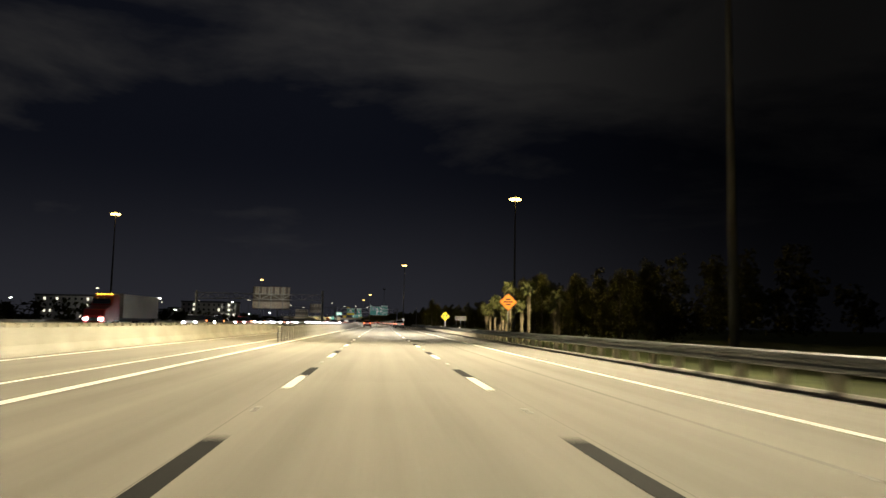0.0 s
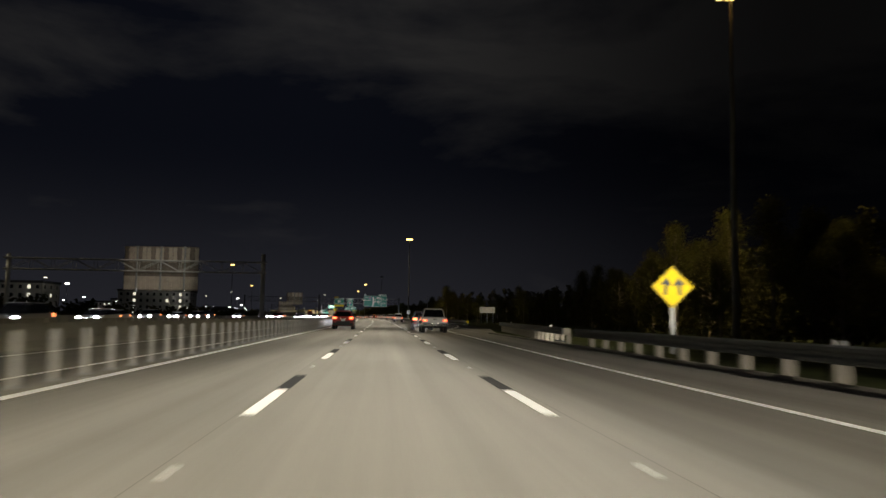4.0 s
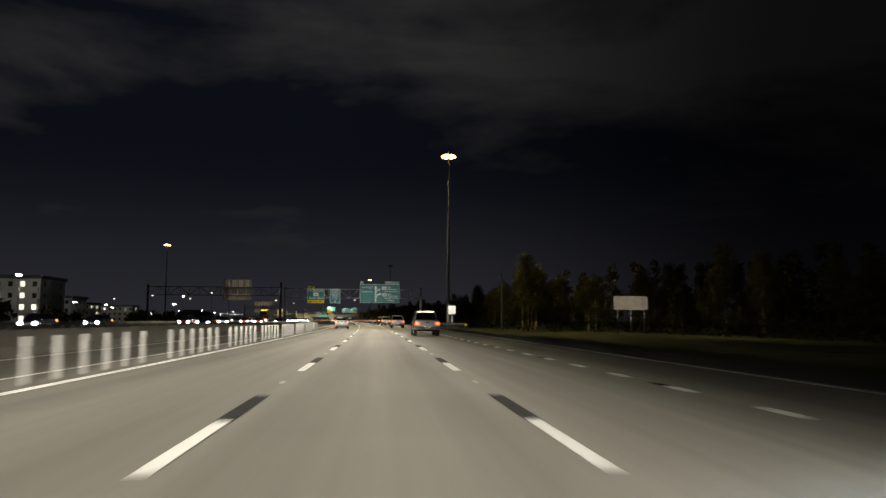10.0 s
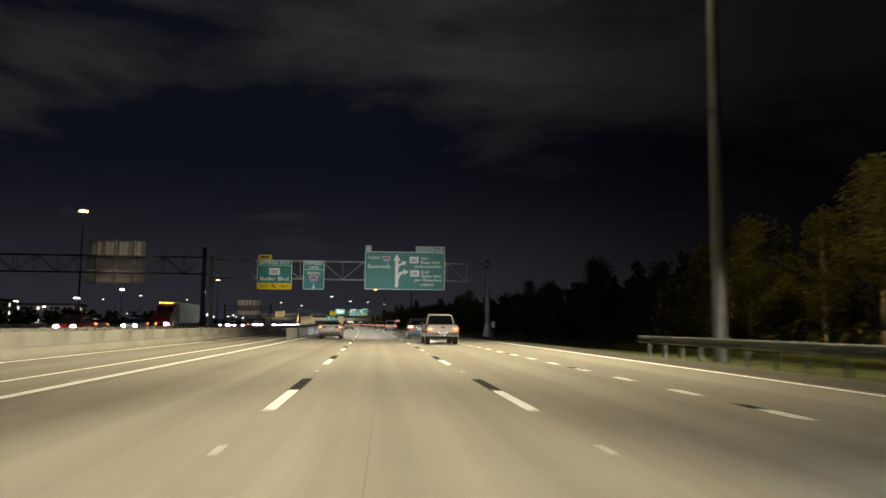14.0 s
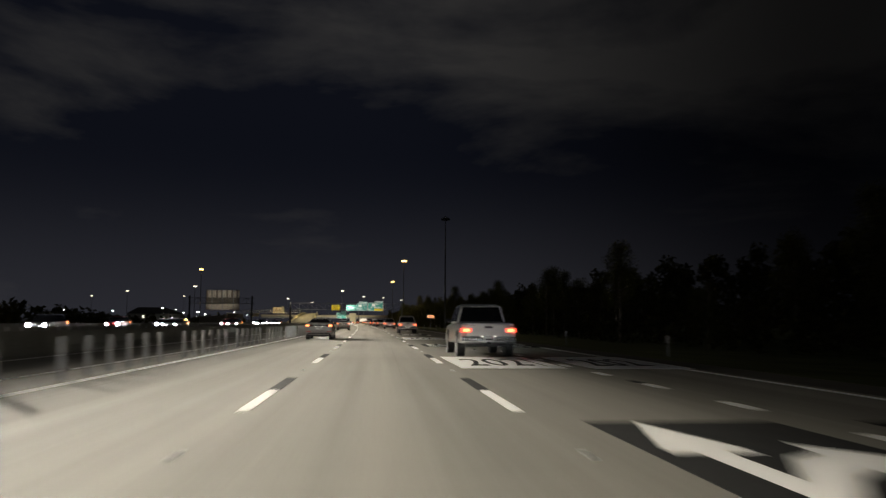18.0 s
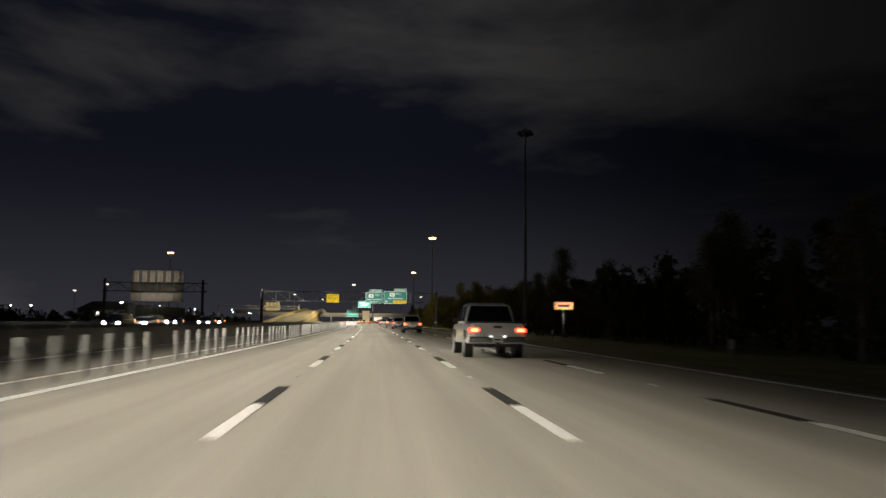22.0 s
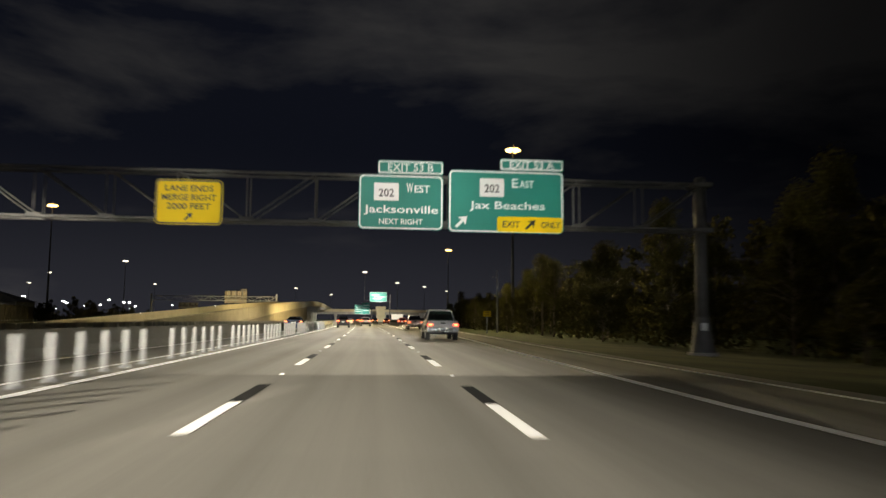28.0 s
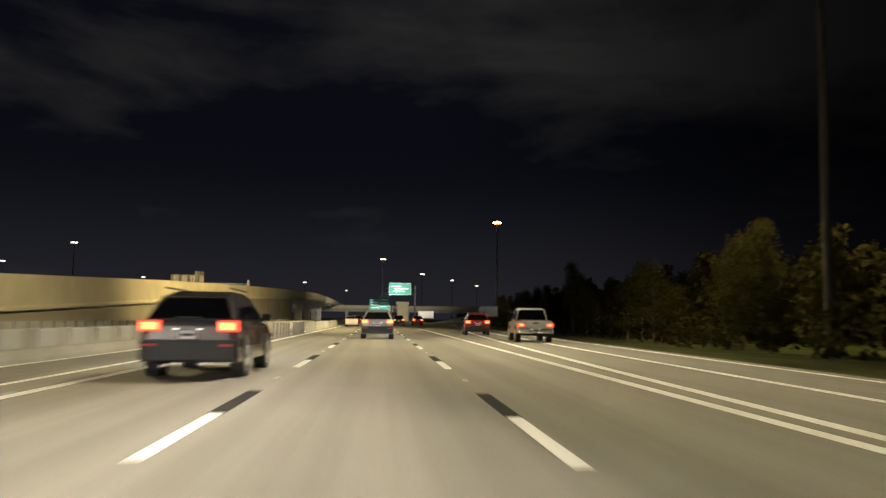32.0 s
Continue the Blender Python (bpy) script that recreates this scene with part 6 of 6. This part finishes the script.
        part("badge", box(bmesh.new(), -0.05, 0.05, -0.01, 0.03, 1.0, 1.06, 0.02), M_CHROME, ob)
        part("boot_seam", box(bmesh.new(), -0.62, 0.62, -0.006, 0.02, 0.56, 0.572), M_TRIM, ob)
        part("plate_recess", box(bmesh.new(), -0.26, 0.26, -0.02, 0.02, 0.68, 0.89, 0.02), M_PSILVER, ob)
    pz = {"sedan": 0.78, "suv": 0.84, "pickup": 0.62}[kind]
    plate_ob = part("number_plate", box(bmesh.new(), -0.16, 0.16, -0.085, -0.06, pz - 0.08, pz + 0.08, 0.008), M_PLATE, ob)
    part("plate_bar", box(bmesh.new(), -0.12, 0.12, -0.091, -0.085, pz - 0.025, pz + 0.025), M_TRIM, plate_ob)
    for sx in (-0.22, 0.22):
        part("plate_lamp", box(bmesh.new(), sx - 0.035, sx + 0.035, -0.08, -0.05, pz + 0.09, pz + 0.12), M_PLATEL, ob)
    if kind == "pickup":
        part("tailgate", box(bmesh.new(), -h + 0.2, h - 0.2, -0.035, 0.01, 0.74, 1.15, 0.015), paint, ob)
        part("tailgate_handle", box(bmesh.new(), -0.14, 0.14, -0.055, -0.03, 1.0, 1.07, 0.01), M_TRIM, ob)
        part("bed_cover", box(bmesh.new(), -h + 0.06, h - 0.06, 0.05, 1.75, 1.17, 1.2, 0.01), M_TRIM, ob)
        part("hitch", box(bmesh.new(), -0.06, 0.06, -0.22, 0.1, 0.42, 0.52, 0.01), M_TRIM, ob)
        part("underbody", box(bmesh.new(), -h + 0.25, h - 0.25, 0.3, 5.2, 0.36, 0.56, 0.04), M_TRIM, ob)
    if kind == "suv":
        for sx in (-1, 1):
            part("roof_rail", rod(bmesh.new(), (sx * 0.62, 0.7, 1.75), (sx * 0.62, 2.5, 1.74), 0.02, None, 6), M_TRIM, ob)
        part("wiper", box(bmesh.new(), -0.25, 0.25, -0.02, 0.0, 1.16, 1.18), M_TRIM, ob)
    part("exhaust", rod(bmesh.new(), (-0.45, -0.05, 0.26), (-0.45, 0.4, 0.26), 0.035, None, 8), M_CHROME, ob)
    return ob


def bmesh_arch(r):
    """A dark wheel well behind the tyre."""
    bm = bmesh.new()
    bmesh.ops.create_cone(bm, cap_ends=True, segments=20, radius1=r + 0.055, radius2=r + 0.055, depth=0.262, matrix=Matrix.Translation((0, 0, 0.02)) @ Matrix.Rotation(math.pi / 2, 4, "Y"))
    return bm


def beams(off, y, height=0.75, watts=None):
    """What a standing car's headlamps throw on the road ahead of it."""
    for sx in (-0.6, 0.6):
        luminaire("car_beam", R(off + sx, y, height), R(off + sx, y + 26, -0.1), watts or CARBEAM, 44, 0.9, (0.92, 0.95, 1.0), 0.08)


def lane_car(kind, paint, off, y, label, lit=True, group="cars ahead", turn=0.0):
    ob = car(kind, paint, at_road(off, y, 0, turn), label, group)
    if lit:
        beams(off, y + SHAPES[kind]["L"] + 0.1)
    return ob


# one pickup and one sedan, repeated along the lanes to stay in view ahead
PICKUP_REPEATS = ((3.8, 293.5), (3.8, 353.5), (3.8, 410.0), (3.8, 549.3), (3.8, 605.2), (3.8, 660.6), (3.8, 715.6), (4.4, 840.0), (6.0, 890.4))
SEDAN_REPEATS = ((-3.7, 575.0), (-3.8, 632.8))
# moving traffic stands still here, each car placed to suit the camera's view
sedan = lane_car("sedan", M_PPEARL, -4.15, 399.7, "white sedan with lit tail lamps beside the express lane")
lane_car("pickup", M_PSILVER, 3.75, 180.0, "silver repeat of the pickup before the entrance ramp")
lane_car("suv", M_PDARK, 3.4, 190.8, "dark suv ahead of the pickup")
lane_car("suv", M_PRED, -3.7, 190.0, "dark red suv with lit tail lamps beside the posts")
lane_car("suv", M_PDARK, 3.5, 477.0, "dark suv ahead of the silver pickup")
lane_car("sedan", M_PSILVER, -3.7, 474.0, "silver sedan with lit tail lamps beside the posts")
lane_car("pickup", M_PSILVER, 3.75, 459, "silver repeat of the pickup near the lamp mast")
lane_car("pickup", M_PWHITE, 8.5, 934, "white repeat of the pickup on the exit ramp", False, "cars ahead", -4.0)
lane_car("suv", M_PDARK, -3.47, 907.3, "dark charcoal suv with lit tail lamps")
lane_car("suv", M_PSILVER, 0.05, 937, "silver crossover ahead in the middle lane")
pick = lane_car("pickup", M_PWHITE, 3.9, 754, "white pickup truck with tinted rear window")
lane_car("suv", M_PDARK, 3.4, 771.0, "dark suv ahead of the white pickup")
lane_car("sedan", M_PSILVER, -3.7, 776.0, "silver sedan with lit tail lamps before the ramp")
for o, y in PICKUP_REPEATS:
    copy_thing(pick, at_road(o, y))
for o, y in SEDAN_REPEATS:
    copy_thing(sedan, at_road(o, y))
lane_car("suv", M_PRED, 7.6, 951, "dark red suv taking the exit lane", False, "cars ahead", -3.0)
lane_car("sedan", M_PBLUE, -7.6, 872, "dark blue sedan in the express lane behind the posts")


def plain_car(kind, paint, m, label, group):
    """A car that only shows from far off: shell, panes, lamps and tyres."""
    s = SHAPES[kind]
    h = s["W"] / 2
    ob = thing({"suv": "suv_car", "sedan": "sedan_car"}[kind], m, label, "car", group)
    part("body", hull(s["shell"], h, 0.07, 0.6, max(z for _, z in s["shell"])), paint, ob)
    zl, zh = min(z for _, z in s["house"]), max(z for _, z in s["house"])
    part("glasshouse", hull(s["house"], h - 0.07, 0.17, zl, zh, 0.05), M_GLASS, ob)
    part("roof", box(bmesh.new(), -h + 0.27, h - 0.27, s["house"][1][0] + 0.1, s["house"][-2][0], zh - 0.02, zh + 0.03, 0.02), paint, ob)
    for sx in (-1, 1):
        _, tz, th, tw = s["tail"]
        xo = sx * (h - tw / 2 - 0.02)
        part("tail_lamp", box(bmesh.new(), xo - tw / 2, xo + tw / 2, -0.045, 0.22, tz, tz + th, 0.03), M_TAILC, ob, "red lit tail lamp")
        hx = sx * (h - 0.28)
        bm = bmesh.new()
        bmesh.ops.create_uvsphere(bm, u_segments=12, v_segments=8, radius=0.17, matrix=Matrix.Translation((hx, s["L"] - 0.06, 0.76)))
        part("headlamp", bm, M_HEAD, ob, "white lit headlamp")
        for wy in s["wy"]:
            w_ob = part("tyre", WHEELS[kind][0], M_TYRE, ob)
            w_ob.matrix_basis = pose(sx * (h - 0.11), wy, s["wheel"])
    part("number_plate", box(bmesh.new(), -0.16, 0.16, -0.085, -0.05, 0.74, 0.88, 0.008), M_PLATE, ob)
    return ob


rc = random.Random(31)
texts = ("silver crossover in the queue of traffic", "white sedan in the queue of traffic", "dark suv in the queue of traffic", "red suv in the queue of traffic")
proto = [plain_car(k, p, at_road(o, y), l, "traffic ahead") for (k, p, o, y), l in zip((("suv", M_PSILVER, 0, 1010), ("sedan", M_PWHITE, -3.66, 1004), ("suv", M_PDARK, 3.66, 1020), ("suv", M_PRED, 7.5, 1032)), texts)]
for i in range(22):
    y = 1046 + i * 12 + rc.uniform(-4, 4)
    o = rc.choice((-3.66, 0, 3.66, -8.0, 0.0, 7.5))
    if abs(o + 8) < 0.1 and y < 1030:
        o = -3.66
    k = rc.randrange(4)
    tagged(copy_thing(proto[k], at_road(o, y)), texts[k], "car", "traffic ahead")
face = ("silver car coming the other way with headlamps lit", "white sedan coming the other way with headlamps lit", "dark car coming the other way with headlamps lit", "red car coming the other way with headlamps lit")
for i in range(49):
    y = 95 + i * 14.5 + rc.uniform(-6, 6)
    o = rc.choice((-21.4, -25.0, -28.7, -32.4))
    if 88 < y < 128 and o < -27:
        o = -21.4
    k = rc.randrange(4)
    tagged(copy_thing(proto[k], at_road(o, y + 4.7, 0, 180)), face[k], "car", "oncoming traffic")

# articulated lorry on the opposite carriageway
lorry = thing("articulated_lorry", at_road(-32.4, 118, 0, 180), "lorry with a red cab and a pale box trailer", "lorry")
part("trailer", box(bmesh.new(), -1.28, 1.28, 0, 14.5, 1.15, 4.05, 0.05), M_TRAILER, lorry)
part("chassis", box(bmesh.new(), -0.6, 0.6, 0.3, 20.5, 0.75, 1.15, 0.04), M_TRIM, lorry)
part("cab", hull([(15.4, 0.7), (15.3, 1.2), (15.4, 3.6), (15.9, 3.95), (17.6, 3.7), (18.3, 2.6), (20.2, 2.1), (20.5, 1.4), (20.4, 0.6)], 1.22, 0.08, 1.0, 3.9, 0.08), M_PRED, lorry)
part("windscreen", box(bmesh.new(), -1.0, 1.0, 17.85, 18.2, 2.65, 3.4, 0.05), M_GLASS, lorry)
for x in (-0.8, -0.4, 0, 0.4, 0.8):
    part("marker_lamp", box(bmesh.new(), x - 0.07, x + 0.07, 17.2, 17.4, 3.86, 3.98, 0.02), M_AMBER, lorry)
for sx in (-1, 1):
    part("headlamp", box(bmesh.new(), sx * 0.85 - 0.18, sx * 0.85 + 0.18, 20.4, 20.6, 0.85, 1.1, 0.03), M_HEAD, lorry)
    for wy in (1.2, 2.5, 15.6, 16.9, 19.4):
        w_ob = part("wheel", WHEELS["pickup"][0], M_TYRE, lorry)
        w_ob.matrix_basis = pose(sx * 1.1, wy, 0.5) @ Matrix.Diagonal((1.2, 1.2, 1.2, 1))
        part("rim", WHEELS["pickup"][1], M_RIM, w_ob).matrix_basis = pose(0, 0, 0, 0, 0, 0 if sx > 0 else 180)
copy_thing(lorry, at_road(-28.8, 540.5, 0, 180))
